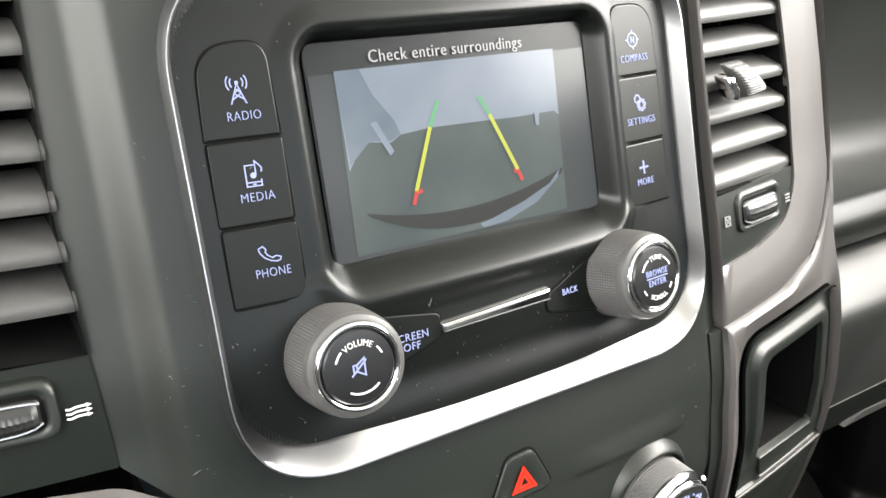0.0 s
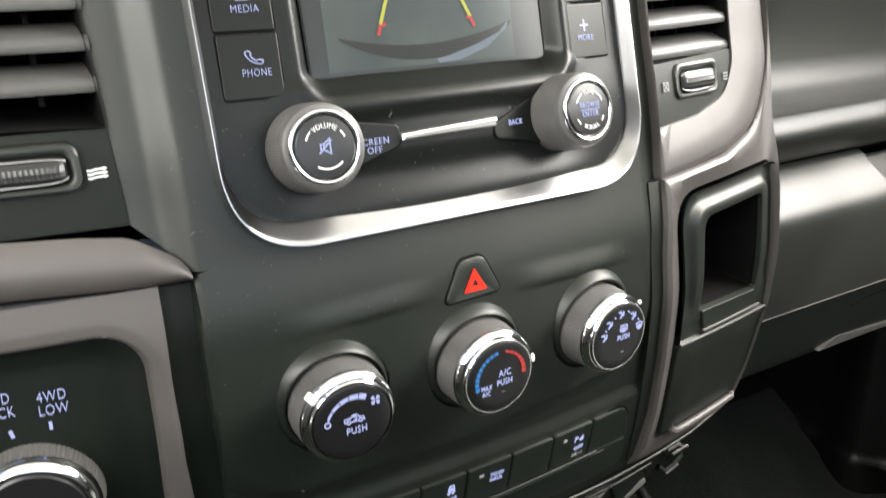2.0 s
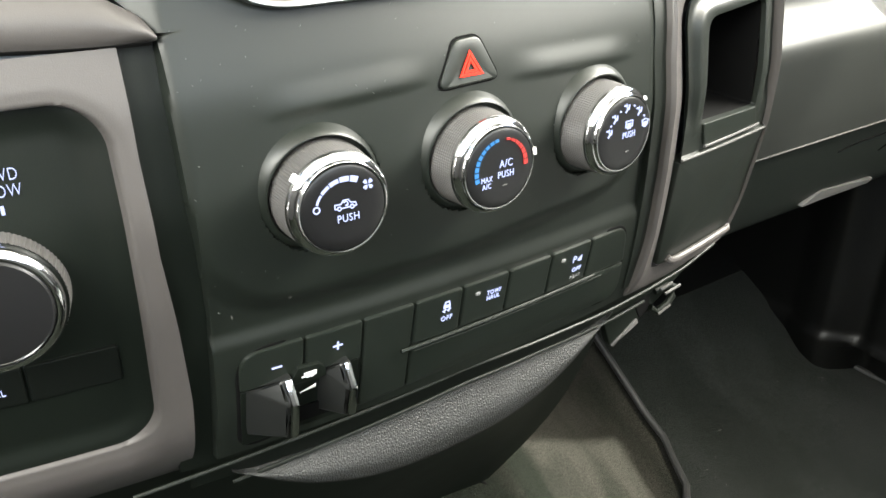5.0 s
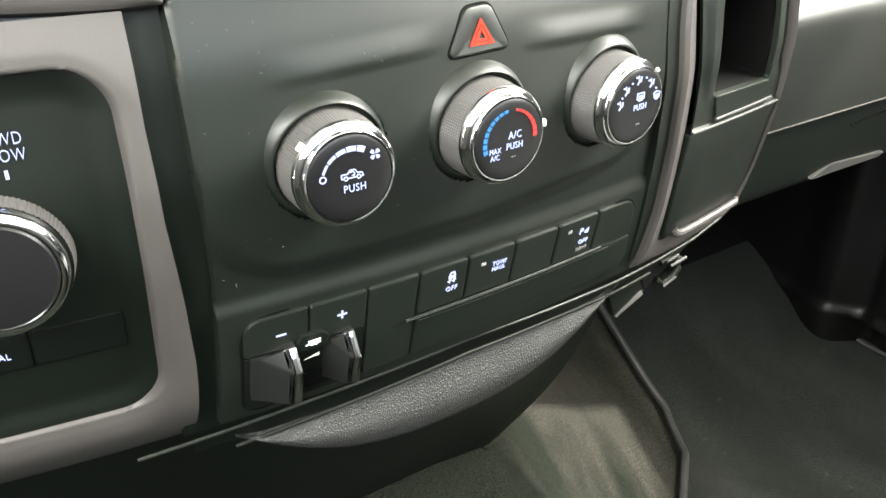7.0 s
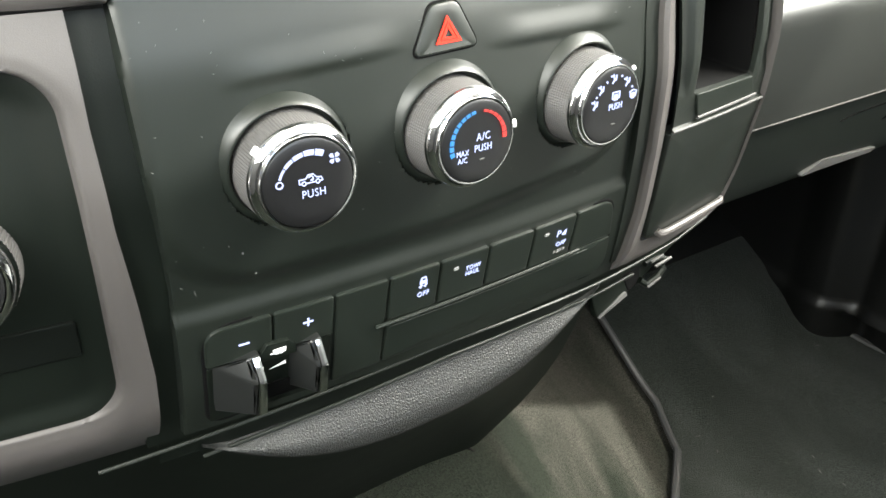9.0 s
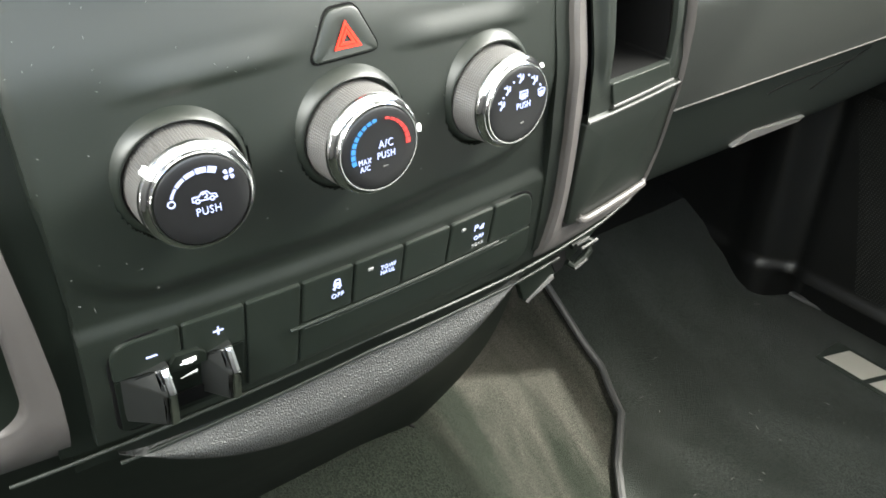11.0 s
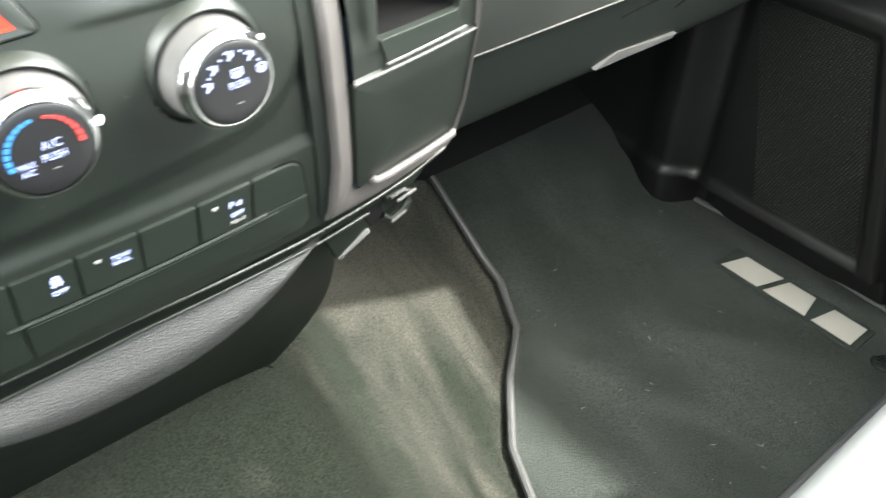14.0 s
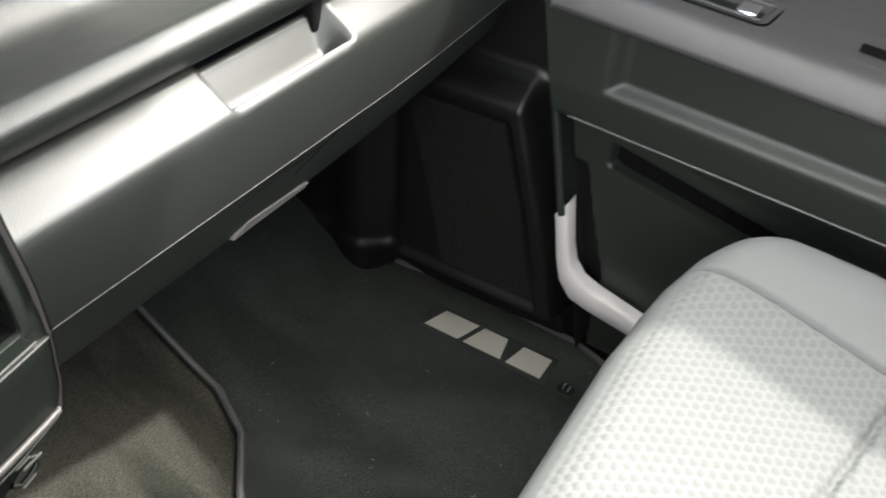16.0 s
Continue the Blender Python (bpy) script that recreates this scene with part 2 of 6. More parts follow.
def face_frame(x, z, off=0.0, tilt=None):
    """A pose on the front: X to the right, Y up along it, Z out of it."""
    s = (face_y(x, z + 0.004) - face_y(x, z - 0.004)) / 0.008 if tilt is None else tilt
    r = Vector((1, x, 0)).normalized()
    u = Vector((0, s, 1)).normalized()
    o = r.cross(u).normalized()
    u = o.cross(r)
    m = Matrix((r, u, o)).transposed().to_4x4()
    m.translation = on_face(x, z, 0) - o * off
    return m


def smooth01(a, b, v):
    t = min(1.0, max(0.0, (v - a) / (b - a)))
    return t * t * (3 - 2 * t)


def part(name, bm, material, parent=None, label="", sharp=32.0):
    """Links a bmesh as one mesh object under a thing or a part."""
    bmesh.ops.recalc_face_normals(bm, faces=bm.faces)
    lim = radians(sharp)
    for f in bm.faces:
        f.smooth = True
    for e in bm.edges:
        if len(e.link_faces) == 2 and e.calc_face_angle(0) > lim:
            e.smooth = False
    me = bpy.data.meshes.new(name)
    bm.to_mesh(me)
    bm.free()
    me.materials.append(material)
    ob = new(name, me)
    if parent is not None:
        ob.parent = parent
        ob.matrix_parent_inverse = parent.matrix_world.inverted()
    if label:
        ob["label"] = label
    return ob


def thing(name, place, label, category, group="", kind=""):
    ob = new(name)
    ob.location = place
    ob.empty_display_size = 0.01
    bpy.context.view_layer.update()
    return tagged(ob, label, category, group, kind)


def grid_mesh(rows):
    """A sheet through rows of places."""
    bm = bmesh.new()
    vs = [[bm.verts.new(p) for p in r] for r in rows]
    for a, b in zip(vs, vs[1:]):
        for i in range(len(a) - 1):
            bm.faces.new((a[i], a[i + 1], b[i + 1], b[i]))
    return bm


def sheet_on_face(z0, z1, nz, left, right, nx, fn, skirt=0.02):
    """A moulded sheet on the front between two side lines, fn(x, z) metres behind it, its rim turned back."""
    rows = []
    for j in range(nz + 1):
        z = z0 + (z1 - z0) * j / nz
        a, b = left(z), right(z)
        row = [on_face(a + (b - a) * i / nx, z, fn(a + (b - a) * i / nx, z)) for i in range(nx + 1)]
        back = Vector((0, skirt, 0))
        rows.append([row[0] + back] + row + [row[-1] + back])
    back = Vector((0, skirt, 0))
    rows.insert(0, [p + back for p in rows[0]])
    rows.append([p + back for p in rows[-1]])
    return grid_mesh(rows)


def rounded(pts, radii, seg=6):
    """A 2D outline with its corners rounded."""
    n = len(pts)
    if not isinstance(radii, (list, tuple)):
        radii = [radii] * n
    out = []
    for i in range(n):
        p, a, b = Vector(pts[i]), Vector(pts[i - 1]), Vector(pts[(i + 1) % n])
        u, v = (a - p), (b - p)
        r = radii[i]
        if r <= 0:
            out.append(p)
            continue
        ang = u.angle(v)
        d = min(r / math.tan(ang / 2), u.length * 0.49, v.length * 0.49)
        s, e = p + u.normalized() * d, p + v.normalized() * d
        for k in range(seg + 1):
            t = k / seg
            out.append(s * (1 - t) ** 2 + p * 2 * t * (1 - t) + e * t * t)
    return out


def box_outline(x0, x1, z0, z1, r, seg=6):
    return rounded([(x0, z0), (x1, z0), (x1, z1), (x0, z1)], r, seg)


def inset(pts, d):
    """The outline moved inwards by d."""
    n = len(pts)
    area = sum(pts[i - 1].x * pts[i].y - pts[i].x * pts[i - 1].y for i in range(n))
    sgn = 1 if area > 0 else -1
    out = []
    for i in range(n):
        t1, t2 = (pts[i] - pts[i - 1]), (pts[(i + 1) % n] - pts[i])
        if t1.length < 1e-9:
            t1 = t2
        if t2.length < 1e-9:
            t2 = t1
        t1, t2 = t1.normalized(), t2.normalized()
        nn = Vector((-(t1.y + t2.y), t1.x + t2.x)) * sgn
        if nn.length < 1e-6:
            nn = Vector((-t1.y, t1.x)) * sgn
        nn.normalize()
        c = max(0.4, nn.dot(Vector((-t1.y, t1.x)) * sgn))
        out.append(pts[i] + nn * (d / c))
    return out


def slab(outline, depth, bevel, place, dish=0.0):
    """A slab with a rounded front edge. place(u, v, w) gives the world place, w: metres out of the front."""
    bm = bmesh.new()
    rings = [(outline, -depth), (outline, -bevel), (inset(outline, bevel * 0.3), -bevel * 0.3), (inset(outline, bevel), 0.0)]
    if not dish:
        rings.append((inset(outline, bevel * 1.25 + 0.0001), 0.0))
    vs = [[bm.verts.new(place(p.x, p.y, w)) for p in o] for o, w in rings]
    n = len(outline)
    for a, b in zip(vs, vs[1:]):
        for i in range(n):
            bm.faces.new((a[i], a[(i + 1) % n], b[(i + 1) % n], b[i]))
    if not dish:
        cap = bm.faces.new(vs[-1])
        bmesh.ops.triangulate(bm, faces=[cap])
        return bm
    inner = rings[-1][0]
    c = sum(inner, Vector((0, 0))) / n
    mids = [bm.verts.new(place(*(c.lerp(p, 0.55)), -dish * 0.7)) for p in inner]
    ctr = bm.verts.new(place(c.x, c.y, -dish))
    for i in range(n):
        bm.faces.new((vs[-1][i], vs[-1][(i + 1) % n], mids[(i + 1) % n], mids[i]))
        bm.faces.new((mids[i], mids[(i + 1) % n], ctr))
    return bm


def face_place(off=0.0):
    return lambda x, z, w: on_face(x, z, off - w)


def flat_place(outline, off=0.0):
    """A level facet of the front under a small outline."""
    cx = (min(p.x for p in outline) + max(p.x for p in outline)) / 2
    cz = (min(p.y for p in outline) + max(p.y for p in outline)) / 2
    m = face_frame(cx, cz, off)
    rx, uz = m[0][0], m[2][1]
    return lambda x, z, w: m @ Vector(((x - cx) / rx, (z - cz) / uz, w))


def frame_place(m):
    return lambda u, v, w: m @ Vector((u, v, w))


def ring_band(outer, inner, w_out, w_in, place, back=0.01, crown=0.0):
    """A frame between two outlines of as many points: its outer rim at w_out, its inner rim at w_in."""
    bm = bmesh.new()
    n = len(outer)
    mid = [a.lerp(b, 0.18) for a, b in zip(outer, inner)]
    sets = [(outer, w_out - back), (outer, w_out - 0.0008), ([a.lerp(b, 0.06) for a, b in zip(outer, inner)], w_out), (mid, w_out + crown), ([a.lerp(b, 0.6) for a, b in zip(outer, inner)], w_out * 0.45 + w_in * 0.55 + crown), (inner, w_in), (inner, w_in - 0.003)]
    vs = [[bm.verts.new(place(p.x, p.y, w)) for p in o] for o, w in sets]
    for a, b in zip(vs, vs[1:]):
        for i in range(n):
            bm.faces.new((a[i], a[(i + 1) % n], b[(i + 1) % n], b[i]))
    return bm


def lathe(profile, n, m, wave=None, close=True):
    """A body turned about the pose's Z: (radius, height) pairs; wave(i, j) adds to the radius."""
    bm = bmesh.new()
    rings = []
    for j, (r, h) in enumerate(profile):
        ring = []
        for i in range(n):
            a = 2 * math.pi * i / n
            rr = r + (wave(i, j) if wave else 0.0)
            ring.append(bm.verts.new(m @ Vector((rr * math.cos(a), rr * math.sin(a), h))))
        rings.append(ring)
    for a, b in zip(rings, rings[1:]):
        for i in range(n):
            bm.faces.new((a[i], a[(i + 1) % n], b[(i + 1) % n], b[i]))
    if close:
        c = bm.verts.new(m @ Vector((0, 0, profile[-1][1])))
        for i in range(n):
            bm.faces.new((rings[-1][i], rings[-1][(i + 1) % n], c))
    return bm


def tube(points, radius, n=10, flat=1.0):
    """A round bar along places."""
    bm = bmesh.new()
    pts = [Vector(p) for p in points]
    rings = []
    for k, p in enumerate(pts):
        t = (pts[min(k + 1, len(pts) - 1)] - pts[max(k - 1, 0)]).normalized()
        side = t.cross(Vector((0, 0, 1)))
        if side.length < 1e-4:
            side = t.cross(Vector((0, 1, 0)))
        side.normalize()
        up = side.cross(t)
        rings.append([bm.verts.new(p + side * radius * math.cos(2 * math.pi * i / n) + up * radius * flat * math.sin(2 * math.pi * i / n)) for i in range(n)])
    for a, b in zip(rings, rings[1:]):
        for i in range(n):
            bm.faces.new((a[i], a[(i + 1) % n], b[(i + 1) % n], b[i]))
    bm.faces.new(rings[0])
    bm.faces.new(rings[-1])
    return bm


def strokes(lines, width, m, lift=0.0002, thick=0.0003):
    """Thin raised print along polylines in a pose's plane, in metres."""
    bm = bmesh.new()
    for line in lines:
        pts = [Vector(p) for p in line]
        closed = (pts[0] - pts[-1]).length < 1e-7 and len(pts) > 2
        if closed:
            pts = pts[:-1]
        n = len(pts)
        offs = []
        for i in range(n):
            a = pts[i - 1] if (i > 0 or closed) else pts[i] - (pts[1] - pts[0])
            b = pts[(i + 1) % n] if (i < n - 1 or closed) else pts[i] + (pts[i] - pts[i - 1])
            t1, t2 = (pts[i] - a).normalized(), (b - pts[i]).normalized()
            nn = Vector((-(t1.y + t2.y), t1.x + t2.x))
            nn = nn.normalized() if nn.length > 1e-6 else Vector((-t1.y, t1.x))
            c = max(0.5, nn.dot(Vector((-t1.y, t1.x))))
            offs.append(nn * width / 2 / c)
        rows = [[bm.verts.new(m @ Vector((*(p + o * s), lift + h))) for s, h in ((1, -thick), (1, 0), (-1, 0), (-1, -thick))] for p, o in zip(pts, offs)]
        for i in range(n if closed else n - 1):
            a, b = rows[i], rows[(i + 1) % n]
            for k in range(3):
                bm.faces.new((a[k], a[k + 1], b[k + 1], b[k]))
    return bm


def blobs(polys, m, lift=0.0002, thick=0.0003):
    """Filled print: polygons in a pose's plane."""
    bm = bmesh.new()
    for poly in polys:
        top = [bm.verts.new(m @ Vector((*p, lift))) for p in poly]
        low = [bm.verts.new(m @ Vector((*p, lift - thick))) for p in poly]
        bm.faces.new(top)
        for i in range(len(poly)):
            bm.faces.new((top[i], top[(i + 1) % len(poly)], low[(i + 1) % len(poly)], low[i]))
    return bm


def arc(cx, cy, r, a0, a1, n=14):
    return [(cx + r * math.cos(radians(a0 + (a1 - a0) * i / n)), cy + r * math.sin(radians(a0 + (a1 - a0) * i / n))) for i in range(n + 1)]


def lettering(text, size, m, material, parent, width=None, bold=0.0, bend=0.0, name="lettering", lift=0.0002):
    """Words in the built-in font as a flat mesh, centred on the pose; bend: the radius of a circle that they follow."""
    cu = bpy.data.curves.new(name, "FONT")
    cu.body, cu.size, cu.align_x, cu.align_y = text, size / 0.70, "CENTER", "CENTER"
    cu.offset, cu.extrude, cu.resolution_u = bold - 0.030 * size, 0.00015, 3
    cu.space_character = 1.10
    cu.space_line = 0.90
    tmp = bpy.data.objects.new(name, cu)
    scene.collection.objects.link(tmp)
    bpy.context.view_layer.update()
    me = bpy.data.meshes.new_from_object(tmp.evaluated_get(bpy.context.evaluated_depsgraph_get()))
    bpy.data.objects.remove(tmp)
    xs = [v.co.x for v in me.vertices]
    sx = width / max(1e-9, max(xs) - min(xs)) if width else 1.0
    mid = (max(xs) + min(xs)) / 2
    for v in me.vertices:
        x, y, z = (v.co.x - mid) * sx, v.co.y, v.co.z + lift
        if bend:
            a = x / abs(bend)
            r = bend + y
            v.co = m @ Vector((r * math.sin(a) * (1 if bend > 0 else -1), r * math.cos(a) - bend * 0, z)) if bend > 0 else m @ Vector((-r * math.sin(a), r * math.cos(a), z))
        else:
            v.co = m @ Vector((x, y, z))
    me.name = name
    me.materials.clear()
    me.materials.append(material)
    ob = new(name, me)
    ob.parent = parent
    ob.matrix_parent_inverse = parent.matrix_world.inverted()
    return ob


# ---- cab shell: floor, walls, roof ----
def box_part(name, x0, x1, y0, y1, z0, z1, material, parent, label="", bevel=0.0):
    bm = bmesh.new()
    bmesh.ops.create_cube(bm, size=1.0)
    for v in bm.verts:
        v.co = Vector(((x0 + x1) / 2 + v.co.x * (x1 - x0), (y0 + y1) / 2 + v.co.y * (y1 - y0), (z0 + z1) / 2 + v.co.z * (z1 - z0)))
    if bevel:
        bmesh.ops.bevel(bm, geom=list(bm.edges), offset=bevel, segments=3, affect="EDGES", profile=0.5)
    return part(name, bm, material, parent, label)


def mat_left(y):
    return float(np.interp(y, (-0.10, 0.07, 0.13, 0.20, 0.255, 0.32, 0.45, 0.62), (0.330, 0.338, 0.366, 0.428, 0.492, 0.522, 0.525, 0.53)))


def toe(y):
    """The floor's height along the cab: flat, then the sloping toe board."""
    return 0.0 if y < 0.24 else (y - 0.24) ** 2 * 2.2 if y < 0.36 else 0.0317 + (y - 0.36) * 0.60


def floor_z(x, y):
    base = toe(y)
    top = float(np.interp(y, (-0.6, -0.1, 0.10, 0.19, 0.40, 0.8), (0.16, 0.19, 0.225, 0.255, 0.33, 0.45)))
    foot = mat_left(y) - 0.012
    shoulder = 0.135
    t = (foot - x) / (foot - shoulder) if shoulder < x < foot else (1.0 if x <= shoulder else 0.0)
    t = min(1, max(0, t))
    t = 0.55 * t + 0.45 * t * t * (3 - 2 * t)
    return base + (max(top, base) - base) * t


floor = thing("floor", (0, 0, -0.01), "dark green-grey cut-pile carpet over floor and tunnel, brushed", "floor", kind="structure")
rows = []
for j in range(121):
    y = -1.0 + 1.75 * j / 120
    rows.append([Vector((x, y, floor_z(x, y) - 0.004 + 0.0016 * noise.noise((x * 30, y * 30, 0)))) for x in (-0.9 + 1.82 * i / 130 for i in range(131))])
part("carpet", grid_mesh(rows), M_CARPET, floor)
# Dull black sheet over the carpet stands for the shade on the toe board.
toe_rows = [[Vector((x, y, floor_z(x, y) + 0.004)) for x in (0.20 + 0.70 * i / 40 for i in range(41))] for y in (0.464 + 0.27 * j / 20 for j in range(21))]
part("toe_shade", grid_mesh(toe_rows), M_DULL, floor, "black sheet for the shade on the toe board")
# a slit cut in the carpet where the housing meets the tunnel
slit = [(0.1205 + 0.0185 * k / 8, 0.1905 - 0.0055 * (k / 8) ** 2) for k in range(9)]
part("carpet_slit", tube([(x, y, floor_z(x, y) - 0.0032 - 0.0014 * (2 * i / 8 - 1) ** 2) for i, (x, y) in enumerate(slit)], 0.0016, 8, 0.7), M_GAP, floor, "dark slit cut in the carpet")

# shell around the cab
wall_front = thing("wall_front", (0, 0.8, 0.4), "dark firewall behind the dashboard", "wall", kind="structure")
box_part("firewall", -0.95, 0.95, 0.74, 0.78, -0.1, 0.78, M_SHELLDARK, wall_front)
wall_rear = thing("wall_rear", (0, -1.2, 0.6), "grey rear wall of the cab with a window opening", "wall", kind="structure")
box_part("lower_panel", -0.95, 0.95, -1.24, -1.20, -0.1, 0.85, M_SHELLDARK, wall_rear)
box_part("upper_panel", -0.95, 0.95, -1.24, -1.20, 1.18, 1.40, M_SHELL, wall_rear)
box_part("corner_panel", -0.95, -0.60, -1.24, -1.20, 0.85, 1.18, M_SHELL, wall_rear)
box_part("corner_panel", 0.60, 0.95, -1.24, -1.20, 0.85, 1.18, M_SHELL, wall_rear)
# Unseen panel, added to stop sun falling in behind the dashboard top.
box_part("sun_block_panel", -0.95, 0.95, 0.41, 0.76, 0.84, 0.925, M_SHELLDARK, wall_front)
ceiling = thing("ceiling", (0, -0.5, 1.32), "grey cloth headliner", "ceiling", kind="structure")
box_part("headliner", -0.585, 0.585, -1.24, 0.12, 1.31, 1.35, M_SHELL, ceiling)
box_part("header_rail", -0.58, 0.58, 0.12, 0.18, 1.29, 1.35, M_SHELL, ceiling)
for side, nm in ((-1, "wall_left"), (1, "wall_right")):
    w = thing(nm, (side * 0.9, -0.4, 0.6), "cab side with door window opening above the belt line", "wall", kind="structure")
    # upright pillars, and the slanted rail over the window
    for y0, y1 in ((-1.24, -0.88),):
        bm = bmesh.new()
        prof = [(0.745, 0.93), (0.585, 1.31), (0.625, 1.33), (0.79, 0.94)]
        a = [bm.verts.new((side * x, y0, z)) for x, z in prof]
        b = [bm.verts.new((side * x, y1, z)) for x, z in prof]
        bm.faces.new(a), bm.faces.new(b)
        for i in range(4):
            bm.faces.new((a[i], a[(i + 1) % 4], b[(i + 1) % 4], b[i]))
        part("pillar", bm, M_SHELL, w)
    path = [(side * 0.57, 0.15, 1.31), (side * 0.745, 0.62, 0.90)]
    part("windscreen_pillar", tube(path, 0.045, 10), M_SHELL, w)
    part("roof_rail", tube([(side * 0.585, -1.22, 1.32), (side * 0.595, 0.15, 1.32)], 0.030, 10), M_SHELL, w)
    bm = bmesh.new()
    prof = [(0.86, -0.1), (0.90, -0.1), (0.90, 0.58), (0.79, 0.94), (0.745, 0.93), (0.84, 0.56)]
    if side < 0:
        prof = [(x + 0.06, z) for x, z in prof]
    y0, y1 = -1.24, (0.035 if side > 0 else 0.78)
    a = [bm.verts.new((side * (x + (0.05 if side > 0 else 0)), y0, z)) for x, z in prof]
    b = [bm.verts.new((side * (x + (0.05 if side > 0 else 0)), y1, z)) for x, z in prof]
    bm.faces.new(a), bm.faces.new(b)
    for i in range(len(prof)):
        k = (i + 1) % len(prof)
        bm.faces.new((a[i], a[k], b[k], b[i]))
    part("outer_skin", bm, M_SHELLDARK, w)
box_part("front_side_panel", 0.90, 0.95, 0.03, 0.78, -0.1, 0.92, M_SHELLDARK, bpy.data.objects["wall_right"])


# ---- centre stack: moulded fascia ----
def fa_left(z):
    return float(np.interp(z, (0.484, 0.6495, 0.652, 0.6530, 0.656, 0.6626, 0.669, 0.70, 0.73, 0.80), (-0.1075, -0.1085, -0.1085, -0.1008, -0.1020, -0.1085, -0.1153, -0.1168, -0.1180, -0.1155)))


def fa_right(z):
    return float(np.interp(z, (0.484, 0.53, 0.56, 0.62, 0.645, 0.655, 0.68, 0.80), (0.1160, 0.1200, 0.1165, 0.1085, 0.1050, 0.1030, 0.1058, 0.1080)))


KNOBS = ((-0.0588, 0.5998), (-0.0008, 0.6004), (0.0586, 0.6002))


def strip_edge(z):
    """Where the stack meets the black strip beside it."""
    return float(np.interp(z, (0.49, 0.56, 0.5875, 0.61, 0.635, 0.65), (-0.0995, -0.0985, -0.0992, -0.1006, -0.1005, -0.0998)))


def in_outline(x, z, left, right, low, r=0.03):
    """How far inside the lower-rounded panel a place is, in metres."""
    dx = min(x - left, right - x)
    dz = z - low
    if dx < r and dz < r:
        return r - math.hypot(r - dx, r - dz)
    return min(dx, dz)


def fascia_off(x, z):
    o = 0.0
    # the raised control panel, with its softly rounded lower corners
    edge_l = -0.1040 + max(0, 0.60 - z) * 0.10
    d = in_outline(x, z, edge_l, 0.0985, 0.5585 + 0.09 * max(0, x), 0.032)
    o += (0.0038 - 0.0022 * smooth01(0.5535, 0.5460, z)) * (1 - smooth01(-0.004, 0.007, d))
    # the shoulder beside the radio, turned to the driver
    u = max(0.0, -0.0880 - x)
    o += 3.0 * u * u * smooth01(0.652, 0.676, z)
    # the sunk left border
    e = strip_edge(z)
    o += 0.0090 * smooth01(e, e - 0.0014, x) * smooth01(0.6535, 0.6520, z)
    # bosses round the control knobs, with a moat
    for kx, kz in KNOBS:
        r = math.hypot(x - kx, z - kz)
        o += 0.0080 * smooth01(0.0208, 0.0198, r)
    # shallow creases over the outer knobs
    for cx, cz, half, slope, high in ((-0.045, 0.6285, 0.024, 0.05, 0.0009), (0.0490, 0.6250, 0.026, -0.02, 0.0012)):
        u = (x - cx)
        if abs(u) < half + 0.01:
            zz = cz + slope * u
            fade = smooth01(half + 0.01, half - 0.012, abs(u))
            o -= high * fade * (smooth01(zz + 0.0090, zz, z) if z > zz else smooth01(zz - 0.0030, zz, z))
    # seat of the radio
    qx, qz = abs(x - 0.0003) - 0.0560, abs(z - 0.7252) - 0.0322
    if math.hypot(max(qx, 0), max(qz, 0)) + min(max(qx, qz), 0) < 0.0305:
        o += 0.008
    return o


stack = thing("centre_stack", (0, 0.05, 0.48), "dark grey moulded plastic centre stack fascia with dust specks", "dashboard panel")
part("fascia", sheet_on_face(0.4925, 0.80, 308, fa_left, fa_right, 224, fascia_off, 0.03), M_FASCIA, stack, sharp=38)

part("side_strip", sheet_on_face(0.4875, 0.6513, 60, lambda z: -0.1120, lambda z: strip_edge(z) + 0.0004, 8, lambda x, z: 0.0052, 0.01), M_BLACK, stack, "black side strip")
def boss(kx, kz, lean):
    """The collar round a knob: its foot is set off a little from its rim."""
    m = face_frame(kx, kz + 0.0008, 0.0004, tilt=-0.07)
    prof = [(0.0228, -0.0050), (0.0219, -0.0022), (0.0212, -0.0006), (0.0206, 0.0004), (0.0201, 0.0011), (0.0196, 0.0016), (0.0191, 0.0018), (0.0188, 0.0016), (0.0186, 0.0010), (0.0184, -0.0002), (0.0183, -0.0016), (0.0100, -0.0016)]
    bm = bmesh.new()
    rings = []
    for r, h in prof:
        f = min(1.0, max(0.0, (r - 0.0190) / 0.0030))
        rings.append([bm.verts.new(m @ Vector((r * math.cos(a) + lean[0] * f, r * math.sin(a) + lean[1] * f, h))) for a in (2 * math.pi * i / 72 for i in range(72))])
    for a, b in zip(rings, rings[1:]):
        for i in range(72):
            bm.faces.new((a[i], a[(i + 1) % 72], b[(i + 1) % 72], b[i]))
    part("knob_boss", bm, M_FASCIA, stack, "raised ring round a knob", sharp=60)


for (kx, kz), lean in zip(KNOBS, ((-0.0008, -0.0007), (-0.0006, -0.0006), (0.0003, -0.0002))):
    boss(kx, kz, lean)

# hollow of the button row, cut as a dark tray in front of the fascia
ROW = rounded([(-0.0917, 0.4950), (0.1040, 0.4982), (0.0952, 0.5440), (-0.0915, 0.5440)], [0.008, 0.0105, 0.0108, 0.0132], 8)
part("button_tray", slab(inset(ROW, -0.0004), 0.010, 0.0004, face_place(0.0012)), M_GAP, stack, "black gap round the buttons")

